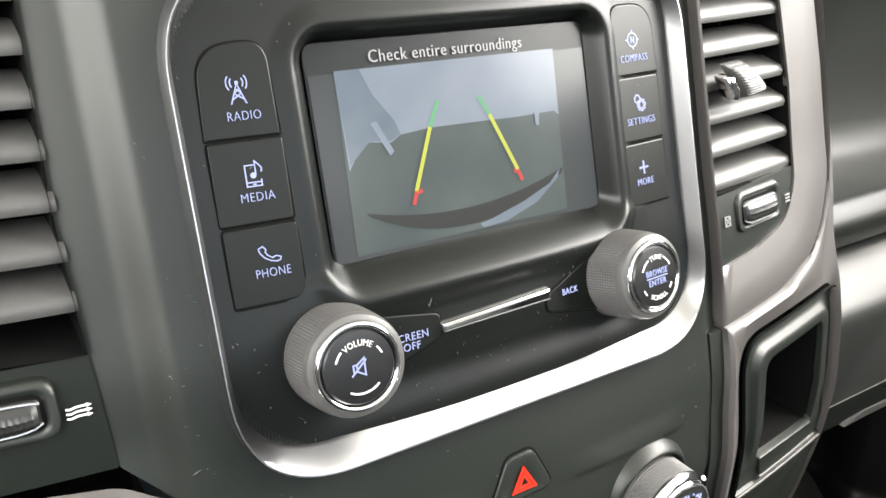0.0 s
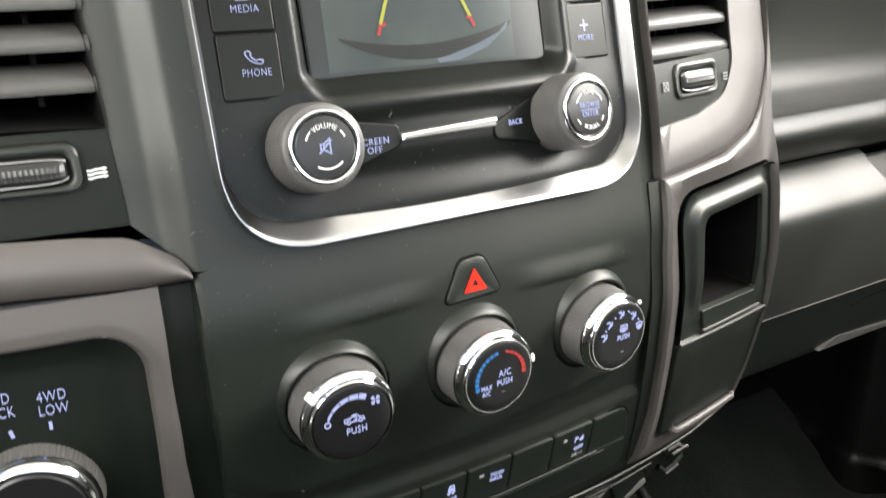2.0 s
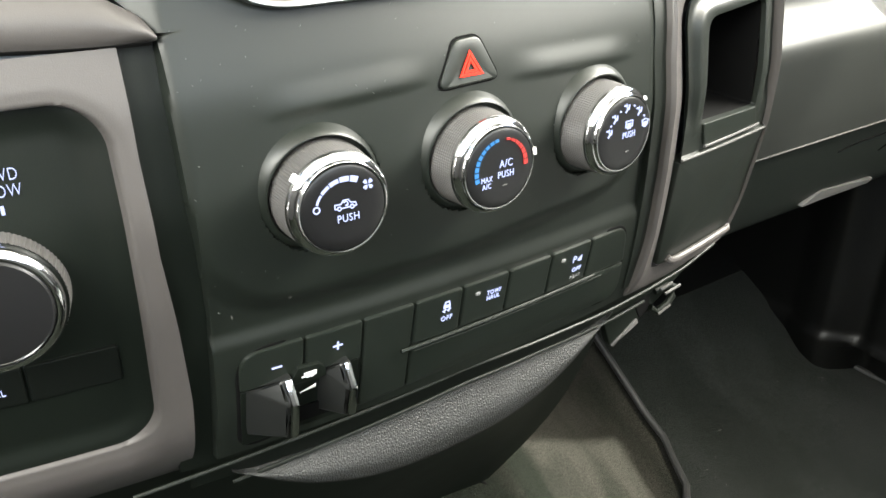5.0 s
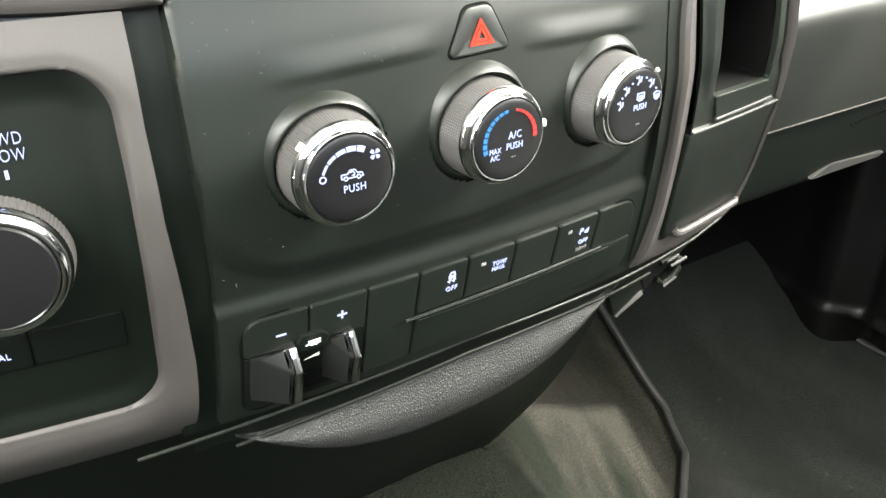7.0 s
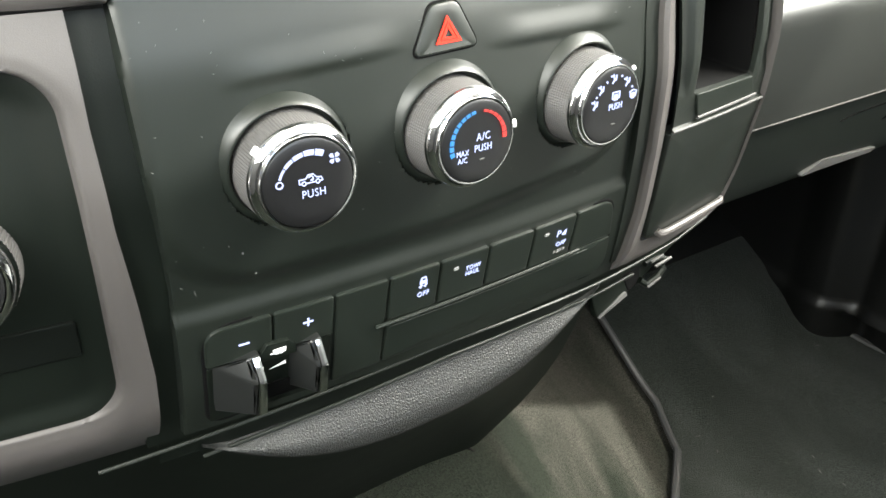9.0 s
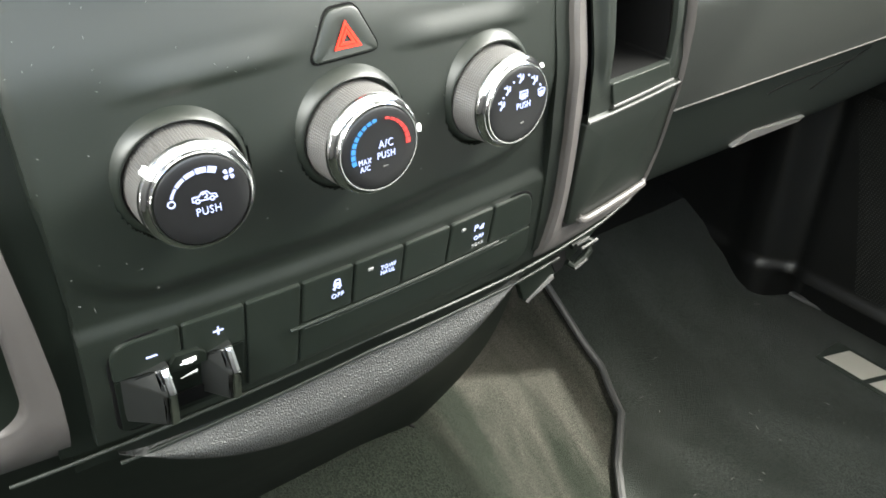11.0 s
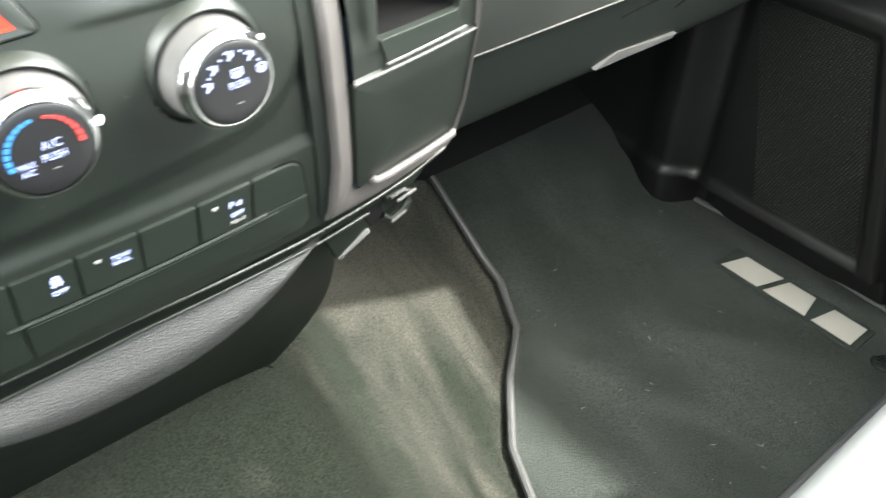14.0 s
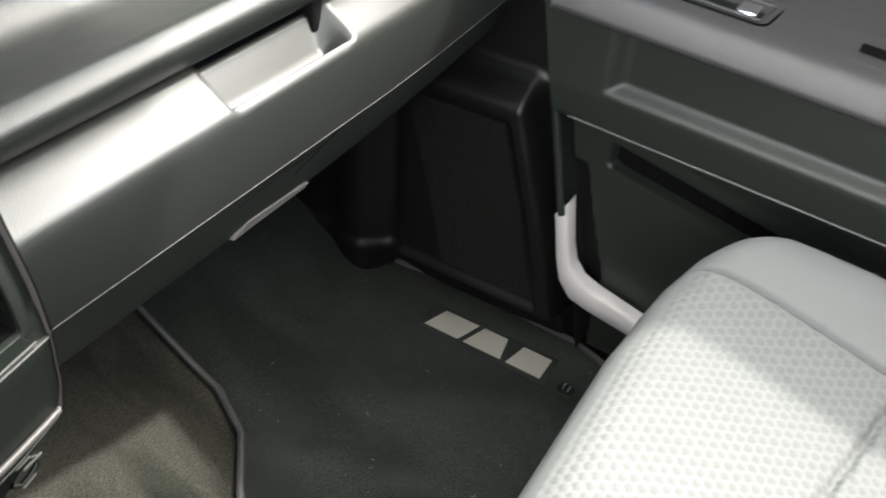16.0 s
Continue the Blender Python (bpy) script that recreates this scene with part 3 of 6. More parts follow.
# lower lips under the fascia: one along the edge, one over the pad
LIP_X = (-0.156, -0.06, 0.0136, 0.06, 0.1045, 0.134, 0.165, 0.1925)
LIP_Z = (0.4810, 0.4880, 0.4908, 0.4888, 0.4872, 0.4888, 0.4910, 0.4955)
LIP_O = (0.004, 0.003, 0.003, 0.002, 0.001, 0.0, -0.0005, 0.0005)
pts = []
for k in range(61):
    x = -0.1300 + 0.3225 * k / 60
    z, o = float(np.interp(x, LIP_X, LIP_Z)), float(np.interp(x, LIP_X, LIP_O))
    pts.append(on_face(x, z, o))
part("lower_lip", tube(pts, 0.0009, 10), M_FASCIA, stack)
pts = []
for k in range(61):
    x = -0.0920 + 0.2400 * k / 60
    z = float(np.interp(x, (-0.156, -0.10, -0.056, 0.019, 0.07, 0.119, 0.148), (0.4625, 0.4685, 0.4718, 0.4762, 0.4738, 0.4700, 0.4702)))
    pts.append(on_face(x, z, 0.006))
part("pad_lip", tube(pts, 0.0009, 10), M_FASCIA, stack)
rows = []
for j in range(7):
    z = 0.4945 - 0.0235 * j / 6
    rows.append([on_face(x, z, 0.0062 + 0.0022 * j / 6) for x in (-0.1078 + 0.2658 * k / 40 for k in range(41))])
part("lower_panel", grid_mesh(rows), M_BLACK, stack, "black strip under the fascia")


# ---- radio unit ----
radio = thing("car_radio", (0, 0.05, 0.66), "black car radio with colour screen showing the rear camera", "car radio")
G_X0, G_X1, G_Z0, G_Z1 = -0.0483, 0.0500, 0.7075, 0.7660


def radio_lr(z, side):
    x0, x1, z0, z1, r = -0.0855, 0.0862, 0.6625, 0.7870, 0.020
    d = 0.0
    for edge, s in ((z0, 1), (z1, -1)):
        h = (z - edge) * s
        if h < r:
            d = max(d, r - math.sqrt(max(0, r * r - (r - max(0, h)) ** 2)))
    return x0 + d if side < 0 else x1 - d


def radio_off(x, z):
    # the screen's well, its rim slightly proud and its walls sloping in
    cx, cz, hx, hz, r = (G_X0 + G_X1) / 2, (G_Z0 + G_Z1) / 2, (G_X1 - G_X0) / 2, (G_Z1 - G_Z0) / 2, 0.004
    qx, qz = abs(x - cx) - hx + r, abs(z - cz) - hz + r
    d = math.hypot(max(qx, 0), max(qz, 0)) + min(max(qx, qz), 0) - r
    o = 0.0088 * smooth01(0.0062, -0.0006, d)
    o -= 0.0010 * smooth01(0.013, 0.0075, d) * smooth01(0.004, 0.0075, d)
    # a rounded ledge under the screen
    ledge = 0.6985 + 0.004 * math.cos(x * 20) - 0.0042
    o -= 0.0014 * smooth01(ledge - 0.006, ledge, z) * smooth01(0.070, 0.05, abs(x)) * (1 if z < 0.705 else smooth01(0.71, 0.705, z))
    # a soft valley below the bar
    o += 0.0016 * smooth01(0.010, 0.0, abs(z - 0.6745)) * smooth01(0.072, 0.045, abs(x))
    return o


part("faceplate", sheet_on_face(0.6626, 0.7869, 130, lambda z: radio_lr(z, -1), lambda z: radio_lr(z, 1), 176, radio_off, 0.004), M_RADIO, radio, sharp=60)
outer = rounded([(-0.0888, 0.6567), (0.0895, 0.6567), (0.0895, 0.7905), (-0.0888, 0.7905)], 0.030, 14)
inner = rounded([(-0.0856, 0.6640), (0.0863, 0.6640), (0.0863, 0.7868), (-0.0856, 0.7868)], 0.024, 14)
bm = bmesh.new()
pl = face_place(0.0)
sets = [(0.0, -0.006), (0.0, 0.0040), (0.05, 0.0054), (0.14, 0.0062), (0.26, 0.0062), (0.38, 0.0053), (0.62, 0.0032), (0.90, 0.0010), (1.0, 0.0002), (1.0, -0.003)]
vs = [[bm.verts.new(pl(*a.lerp(b, f), w)) for a, b in zip(outer, inner)] for f, w in sets]
for r0, r1 in zip(vs, vs[1:]):
    for i in range(len(outer)):
        bm.faces.new((r0[i], r0[(i + 1) % len(outer)], r1[(i + 1) % len(outer)], r1[i]))
part("chrome_surround", bm, M_SATCHROME, radio, "satin chrome frame", sharp=50)

# screen, flat
m_scr = face_frame(0.00085, 0.73675, 0.0, tilt=0.281)
m_scr = Matrix.Translation((0, 0.0088 - 0.0012, 0)) @ m_scr
GW, GH = (G_X1 - G_X0) / 2 + 0.001, (G_Z1 - G_Z0) / 2 / math.cos(math.atan(0.281)) + 0.001
screen = part("screen", slab(box_outline(-GW, GW, -GH, GH, 0.004), 0.002, 0.0002, frame_place(m_scr)), M_GLASS, radio, "dark glass display")


def sx(x):
    return x - 0.00085


def sz(z):
    return (z - 0.73675) * 1.0387


SKY = glowing("display_pale_blue", (0.345, 0.415, 0.525), 0.80, 0.15, 0.16)
SKY2 = glowing("display_mid_blue", (0.23, 0.30, 0.39), 0.75, 0.15, 0.30)
ROADG = glowing("display_grey_green", (0.092, 0.130, 0.130), 0.78, 0.15, 0.28)
EDGEG = glowing("display_border_grey", (0.050, 0.062, 0.070), 0.75, 0.15)
DARKG = glowing("display_dark", (0.014, 0.017, 0.017), 0.75, 0.15)
LGREEN = glowing("display_green", (0.17, 0.60, 0.28), 0.80, 0.15)
LYEL = glowing("display_yellow", (0.72, 0.76, 0.09), 0.88, 0.15)
LRED = glowing("display_red", (0.72, 0.05, 0.05), 0.9, 0.15)
TITLE = glowing("display_white", (0.78, 0.78, 0.80), 0.95, 0.15)


def scr_poly(name, pts, mat, lift):
    bm = blobs([[(sx(x), sz(z)) for x, z in pts]], m_scr, lift, 0.0001)
    return part(name, bm, mat, screen)


scr_poly("display_border", [(-0.0486, 0.7072), (0.0503, 0.7072), (0.0503, 0.7585), (-0.0486, 0.7585)], EDGEG, 0.00025)
scr_poly("display_ground", [(-0.0420, 0.7084), (0.0364, 0.7084), (0.0378, 0.7592), (-0.0408, 0.7592)], ROADG, 0.0004)
scr_poly("display_sky", [(-0.0407, 0.7590), (0.0377, 0.7590), (0.0372, 0.7385), (0.0353, 0.7400), (0.0200, 0.7398), (0.0050, 0.7402), (-0.0120, 0.7405), (-0.0225, 0.7398), (-0.0260, 0.7380), (-0.0330, 0.7390), (-0.0370, 0.7365), (-0.0405, 0.7320)], SKY, 0.00055)
scr_poly("display_haze", [(-0.0407, 0.7590), (-0.0330, 0.7590), (-0.0300, 0.7520), (-0.0240, 0.7440), (-0.0225, 0.7400), (-0.0260, 0.7385), (-0.0330, 0.7392), (-0.0400, 0.7335)], SKY2, 0.0007)
scr_poly("display_post", [(-0.0320, 0.7440), (-0.0300, 0.7445), (-0.0255, 0.7355), (-0.0270, 0.7345)], SKY, 0.0009)
scr_poly("display_post", [(0.0270, 0.7405), (0.0290, 0.7405), (0.0283, 0.7362), (0.0272, 0.7365)], SKY, 0.0009)
bump_top = [(-0.0372 + 0.0735 * k / 14, 0.7150 + 0.0052 * abs(2 * k / 14 - 0.95) ** 2.0 + 0.0012 * k / 14) for k in range(15)]
bump_low = [(-0.0360 + 0.0715 * k / 14, 0.7104 + 0.0090 * abs(2 * k / 14 - 0.95) ** 2.2) for k in range(15)]
scr_poly("display_bumper", bump_top + bump_low[::-1], DARKG, 0.0007)
scr_poly("display_reflection", [(0.0010, 0.7100), (0.0060, 0.7108), (0.0190, 0.7140), (0.0300, 0.7178), (0.0345, 0.7215), (0.0335, 0.7190), (0.0240, 0.7128), (0.0110, 0.7090), (0.0020, 0.7086)], SKY2, 0.0009)
for nm, pts, mat in (("display_line_green", [(-0.0087, 0.7479), (-0.0125, 0.7407)], LGREEN), ("display_line_yellow", [(-0.0125, 0.7407), (-0.0202, 0.7232)], LYEL), ("display_line_red", [(-0.0180, 0.7232), (-0.0202, 0.7228), (-0.0216, 0.7196)], LRED),
                     ("display_line_green", [(0.0061, 0.7476), (0.0094, 0.7418)], LGREEN), ("display_line_yellow", [(0.0094, 0.7418), (0.0177, 0.7240)], LYEL), ("display_line_red", [(0.0160, 0.7238), (0.0177, 0.7236), (0.0191, 0.7205)], LRED)):
    part(nm, strokes([[(sx(x), sz(z)) for x, z in pts]], 0.00125, m_scr, 0.0011, 0.0001), mat, screen)
lettering("Check entire surroundings", 0.0036, m_scr @ Matrix.Translation((sx(-0.0020), sz(0.7619), 0)), TITLE, screen, width=0.0545, bold=0.00007, lift=0.0006)




def face_button(name, outline, mat, parent, proud=0.0005, label="", dish=0.0):
    return part(name, slab(outline, 0.004, 0.0004, flat_place(outline, -proud), dish), mat, parent, label)


def gap_under(outline, parent, grow=0.00045, off=-0.00012):
    return part("gap", slab(inset(outline, -grow), 0.003, 0.0002, face_place(off)), M_GAP, parent, "dark gap")


def icon_pose(x, z, proud=0.0005):
    return face_frame(x, z, -proud)


mm = 0.001


def sc(lines, s=mm):
    return [[(x * s, y * s) for x, y in l] for l in lines]


# soft keys beside the screen
LX0, LX1, RX0, RX1 = -0.0808, -0.0609, 0.0588, 0.0794
keys = [
    ("radio_key", rounded([(LX0, 0.7463), (LX1, 0.7463), (LX1 - 0.0005, 0.7700), (LX0 + 0.001, 0.7690)], [0, 0, 0.006, 0.014], 8), "RADIO", (-0.0697, 0.7516), 0.0087),
    ("media_key", rounded([(LX0, 0.7246), (LX1, 0.7246), (LX1, 0.7455), (LX0, 0.7455)], 0.0010), "MEDIA", (-0.0698, 0.7313), 0.0090),
    ("phone_key", rounded([(LX0, 0.7038), (LX1, 0.7038), (LX1, 0.7238), (LX0, 0.7238)], [0.0010, 0.004, 0.0010, 0.0010]), "PHONE", (-0.0692, 0.7118), 0.0094),
    ("compass_key", rounded([(RX0, 0.7491), (RX1, 0.7491), (RX1 - 0.0006, 0.7715), (RX0, 0.7715)], [0, 0, 0.014, 0.005], 8), "COMPASS", (0.0682, 0.7543), 0.0132),
    ("settings_key", rounded([(RX0, 0.7275), (RX1, 0.7275), (RX1, 0.7483), (RX0, 0.7483)], 0.0010), "SETTINGS", (0.0688, 0.7339), 0.0136),
    ("more_key", rounded([(RX0, 0.7062), (RX1, 0.7062), (RX1, 0.7267), (RX0, 0.7267)], [0.003, 0.0010, 0.0010, 0.0010]), "MORE", (0.0680, 0.7138), 0.0080),
]
made = {}
for nm, o, txt, (tx, tz), w in keys:
    gap_under(o, radio)
    k = face_button(nm, o, M_BUTTON, radio)
    made[nm] = k
    lettering(txt, 0.0024, icon_pose(tx, tz), M_WHITE, k, width=w, bold=0.00001)


def icon(parent, x, z, lines=(), fills=(), width=0.32, mat=None, proud=0.0005, turn=0.0):
    m = icon_pose(x, z, proud) @ pose(0, 0, 0, 0, 0, turn)
    if lines:
        part("icon", strokes(sc(lines), width * mm, m), mat or M_WHITE, parent)
    if fills:
        part("icon_fill", blobs(sc(fills), m), mat or M_WHITE, parent)


# mast, player, telephone, compass, gears, plus
icon(made["radio_key"], -0.0704, 0.7575, [[(-2, -3), (0, 2.2), (2, -3)], [(-1.6, -1.9), (1.0, -0.3)], [(1.6, -1.9), (-1.0, -0.3)], [(-1.0, -0.3), (0.55, 0.9)], [(1.0, -0.3), (-0.55, 0.9)], arc(0, 2.4, 1.7, -40, 40), arc(0, 2.4, 2.7, -40, 40), arc(0, 2.4, 1.7, 140, 220), arc(0, 2.4, 2.7, 140, 220)], [arc(0, 2.4, 0.5, 0, 330, 8)])
icon(made["media_key"], -0.0699, 0.7369, [[(0.2, 2.6), (-2.2, 2.6), (-2.2, -2.9), (1.8, -2.9), (1.8, -1.2)], [(-2.2, -1.9), (1.8, -1.9)], [(0.5, 0.0), (0.5, 3.6), (1.5, 2.6), (2.2, 1.6), (2.0, 0.6)]], [arc(-0.2, -0.1, 0.8, 0, 330, 9), [(-0.6, -2.6), (0.2, -2.6), (0.2, -2.2), (-0.6, -2.2)]], 0.34)
icon(made["phone_key"], -0.0694, 0.7164, [[(-2.9, 1.9), (-2.6, 0.7), (-1.6, -0.6), (0, -1.6), (1.6, -2.0), (2.6, -1.8), (2.9, -1.0), (1.6, -0.5), (0.6, -0.9), (-0.6, -0.1), (-1.2, 0.8), (-0.9, 1.5), (-1.7, 2.4), (-2.9, 1.9)]], (), 0.30)
icon(made["compass_key"], 0.0682, 0.7602, [arc(0, 0, 2.3, 0, 360, 28), [(-0.7, -1.0), (-0.7, 1.0), (0.7, -1.0), (0.7, 1.0)]], [[(-0.4, 2.3), (0, 3.5), (0.4, 2.3)], [(-0.4, -2.3), (0.4, -2.3), (0, -3.5)], [(2.3, -0.4), (3.5, 0), (2.3, 0.4)], [(-2.3, -0.4), (-2.3, 0.4), (-3.5, 0)]], 0.34)


def gear(cx, cy, r, teeth):
    out = []
    for k in range(teeth * 4):
        rr = r if k % 4 in (0, 1) else r * 0.78
        a = 2 * math.pi * k / (teeth * 4)
        out.append((cx + rr * math.cos(a), cy + rr * math.sin(a)))
    return out + [out[0]]


icon(made["settings_key"], 0.0690, 0.7396, [gear(0.6, -0.6, 2.1, 8), arc(0.6, -0.6, 1.15, 0, 360, 16), gear(-1.2, 1.5, 1.5, 7)], (), 0.36)
icon(made["more_key"], 0.0677, 0.7186, (), [[(-2.2, -0.35), (2.2, -0.35), (2.2, 0.35), (-2.2, 0.35)], [(-0.35, 0.36), (0.35, 0.36), (0.35, 2.3), (-0.35, 2.3)], [(-0.35, -2.3), (0.35, -2.3), (0.35, -0.36), (-0.35, -0.36)]])

# wing keys beside the knobs, and the chrome bar
o = rounded([(-0.0440, 0.6775), (-0.0222, 0.6840), (-0.0222, 0.6910), (-0.0440, 0.6945)], [0.001, 0.004, 0.003, 0.001])
gap_under(o, radio)
k = face_button("screen_off_key", o, M_BUTTON, radio)
lettering("SCREEN\nOFF", 0.0023, icon_pose(-0.0330, 0.6849), M_WHITE, k, width=0.0115, bold=0.00004)
o = rounded([(0.0170, 0.6815), (0.0390, 0.6775), (0.0390, 0.6960), (0.0170, 0.6868)], [0.003, 0.001, 0.001, 0.003])
gap_under(o, radio)
k = face_button("back_key", o, M_BUTTON, radio)
lettering("BACK", 0.0021, icon_pose(0.0271, 0.6863), M_WHITE, k, width=0.0064, bold=0.00004)
part("chrome_bar", slab(rounded([(-0.0228, 0.6856), (0.0182, 0.6862), (0.0182, 0.6898), (-0.0228, 0.6884)], 0.0007), 0.003, 0.0009, face_place(-0.0022)), M_CHROME, radio, "bright chrome bar")


# ---- knobs ----
def knurl(i, j):
    """Small square teeth in rows and columns."""
    return 0.00034 if j % 2 == 0 and i % 2 == 0 else 0.0


def volume_knob(name, x, z, label):
    ob = thing(name, on_face(x, z), label, "knob", "radio knobs")
    m = face_frame(x, z, 0.0)
    n = 208
    prof = [(0.0150, -0.002), (0.0150, 0.0006)] + [(0.0147 - 0.0006 * (k / 24) ** 1.6, 0.0010 + 0.0122 * k / 24) for k in range(25)]
    part("grip", lathe(prof, n, m, lambda i, j: knurl(i, j) if 1 < j < 26 else 0.0, False), M_KNURL, ob, "grey knurled grip", sharp=15)
    part("shoulder", lathe([(0.0142, 0.0130), (0.0141, 0.0142), (0.0137, 0.0152), (0.0128, 0.0157), (0.0122, 0.0158)], 64, m, None, False), M_KNURL, ob)
    part("chrome_ring", lathe([(0.0122, 0.0150), (0.0121, 0.0163), (0.0118, 0.0168), (0.0113, 0.0170), (0.0107, 0.0167), (0.0103, 0.0152)], 72, m, None, False), M_CHROME, ob, "bright chrome ring", sharp=50)
    part("cap", lathe([(0.0103, 0.0150), (0.0102, 0.0162), (0.0097, 0.0168), (0.0070, 0.0171), (0.0030, 0.0172)], 64, m), M_CAP, ob, "black cap")
    return ob, m @ Matrix.Translation((0, 0, 0.0173))


vol, mv = volume_knob("volume_knob", -0.0560, 0.6868, "black radio volume knob with grey knurled grip and chrome ring")
lettering("VOLUME", 0.0017, mv, M_PLAINWHITE, vol, width=0.0085, bend=0.0066, bold=0.00003)
part("mark", strokes([arc(0, 0, 0.0070, 132, 158), arc(0, 0, 0.0070, 22, 42), arc(0, 0, 0.0070, 238, 312)], 0.00045, mv), M_PLAINWHITE, vol)
part("mute_icon", strokes(sc([[(-1.9, -0.9), (-0.9, -0.9), (1.3, -2.2), (1.3, 2.4), (-0.9, 0.9), (-1.9, 0.9), (-1.9, -0.9)], [(-0.9, -0.9), (-0.9, 0.9)], [(-2.6, -2.0), (1.9, 2.0)]]), 0.0004, mv), M_WHITE, vol)
tun, mt = volume_knob("tune_knob", 0.0497, 0.6870, "black radio tuning knob with grey knurled grip and chrome ring")
lettering("TUNE", 0.0017, mt, M_PLAINWHITE, tun, width=0.0055, bend=0.0066, bold=0.00003)
lettering("SCROLL", 0.0016, mt, M_PLAINWHITE, tun, width=0.0075, bend=-0.0068, bold=0.00003)
part("mark", strokes([arc(0, 0, 0.0070, 118, 155), arc(0, 0, 0.0070, 25, 62), arc(0, 0, 0.0072, 205, 222), arc(0, 0, 0.0072, 318, 335)], 0.00045, mt), M_PLAINWHITE, tun)
lettering("BROWSE", 0.0020, mt @ Matrix.Translation((0, 0.00165, 0)), M_WHITE, tun, width=0.0098, bold=0.00004)
lettering("ENTER", 0.0020, mt @ Matrix.Translation((0, -0.00165, 0)), M_WHITE, tun, width=0.0080, bold=0.00004)
part("rule", strokes([[(-0.0049, 0), (0.0049, 0)]], 0.00035, mt), M_WHITE, tun)


def climate_knob(name, x, z, label, mark_angle, block):
    ob = thing(name, on_face(x, z), label, "knob", "climate control knobs")
    m = face_frame(x, z, 0.0024, tilt=0.02)
    n = 236
    prof = [(0.0181, -0.004), (0.0180, 0.0005)] + [(0.0178 - 0.0008 * k / 24, 0.001 + 0.0126 * k / 24) for k in range(25)]
    part("grip", lathe(prof, n, m, lambda i, j: knurl(i, j) if 1 < j < 26 else 0.0, False), M_KNURL, ob, "grey knurled grip", sharp=15)
    part("chrome_ring", lathe([(0.0165, 0.0132), (0.0172, 0.0136), (0.0174, 0.0143), (0.0173, 0.0151), (0.0168, 0.0161), (0.0161, 0.0168), (0.0156, 0.0171), (0.0152, 0.0172), (0.0150, 0.0179), (0.0147, 0.0184), (0.0143, 0.0184), (0.0141, 0.0176)], 80, m, None, False), M_CHROME, ob, "bright chrome ring", sharp=50)
    part("cap", lathe([(0.0142, 0.0150), (0.0142, 0.0179), (0.0139, 0.0186), (0.0130, 0.0190), (0.0098, 0.0191), (0.0040, 0.0192)], 72, m), M_CAP, ob, "black cap")
    a = radians(mark_angle)
    mk = m @ Matrix.Translation((0.0169 * math.cos(a), 0.0168 * math.sin(a), 0.0152)) @ Matrix.Rotation(a, 4, "Z")
    part("pointer", slab(box_outline(-0.0022 * block, 0.0018 * block, -0.0013 * block, 0.0013 * block, 0.0004), 0.003, 0.0004, frame_place(mk @ Matrix.Rotation(radians(55), 4, "Y") @ Matrix.Translation((0, 0, 0.0014)))), M_PLAINWHITE, ob, "white pointer")
    return ob, m @ Matrix.Translation((0, 0, 0.0193))


fan, mf = climate_knob("fan_knob", *KNOBS[0], "black fan speed knob with chrome ring and lit scale", 140, 1.05)
for a0, a1, w in ((160, 141, 0.0007), (139, 121, 0.0010), (119, 101, 0.0013), (99, 81, 0.0016), (79, 64, 0.0019)):
    part("scale_mark", strokes([arc(0.0004, -0.0002, 0.0100, a0, a1, 6)], w, mf), M_WHITE, fan)
part("zero_mark", strokes([arc(-0.0092, 0.0016, 0.0010, 0, 360, 16)], 0.0004, mf), M_WHITE, fan)
part("fan_icon", blobs([[(0.0082 + 0.0019 * math.cos(radians(a + d)) * s, 0.0066 + 0.0019 * math.sin(radians(a + d)) * s) for d, s in ((0, 0.15), (-26, 0.8), (-12, 1.0), (16, 1.0), (30, 0.7))] for a in (45, 135, 225, 315)], mf), M_WHITE, fan)
part("truck_icon", strokes(sc([[(-3.0, -0.7), (-3.6, -0.6), (-3.6, 0.7), (-1.6, 0.7), (-0.7, 1.8), (0.9, 1.8), (1.7, 0.7), (3.3, 0.4), (3.6, -0.6), (2.9, -0.7)], [(-1.4, -0.7), (1.3, -0.7)], arc(-2.2, -0.7, 0.62, 0, 360, 14), arc(2.1, -0.7, 0.62, 0, 360, 14), arc(0.0, 0.55, 0.75, -60, 150, 10), [(-0.2, 0.1), (0.5, -0.1), (0.2, 0.5)]]), 0.00034, mf @ Matrix.Translation((0.0004, 0.0012, 0))), M_WHITE, fan)
lettering("PUSH", 0.0025, mf @ Matrix.Translation((0.0010, -0.0030, 0)), M_WHITE, fan, width=0.0072, bold=0.00005)

tmp_k, ma = climate_knob("temperature_knob", *KNOBS[1], "black temperature knob with blue to red lit scale", 6, 0.75)
for k in range(9):
    part("cold_mark", strokes([arc(0, 0, 0.0104, 198 - k * 11.5, 189 - k * 11.5, 3)], 0.0016 - 0.00008 * k, ma), M_BLUE, tmp_k)
for k in range(7):
    part("warm_mark", strokes([arc(0, 0, 0.0105, 80 - k * 12, 70 - k * 12, 3)], 0.0008 + 0.00014 * k, ma), M_REDLIT, tmp_k)
lettering("A/C", 0.0027, ma @ Matrix.Translation((0.0018, 0.0016, 0)), M_WHITE, tmp_k, width=0.0054, bold=0.00005)
lettering("PUSH", 0.0024, ma @ Matrix.Translation((0.0018, -0.0022, 0)), M_WHITE, tmp_k, width=0.0066, bold=0.00005)
lettering("MAX\nA/C", 0.0019, ma @ Matrix.Translation((-0.0062, -0.0040, 0)), M_WHITE, tmp_k, width=0.0046, bold=0.00004)
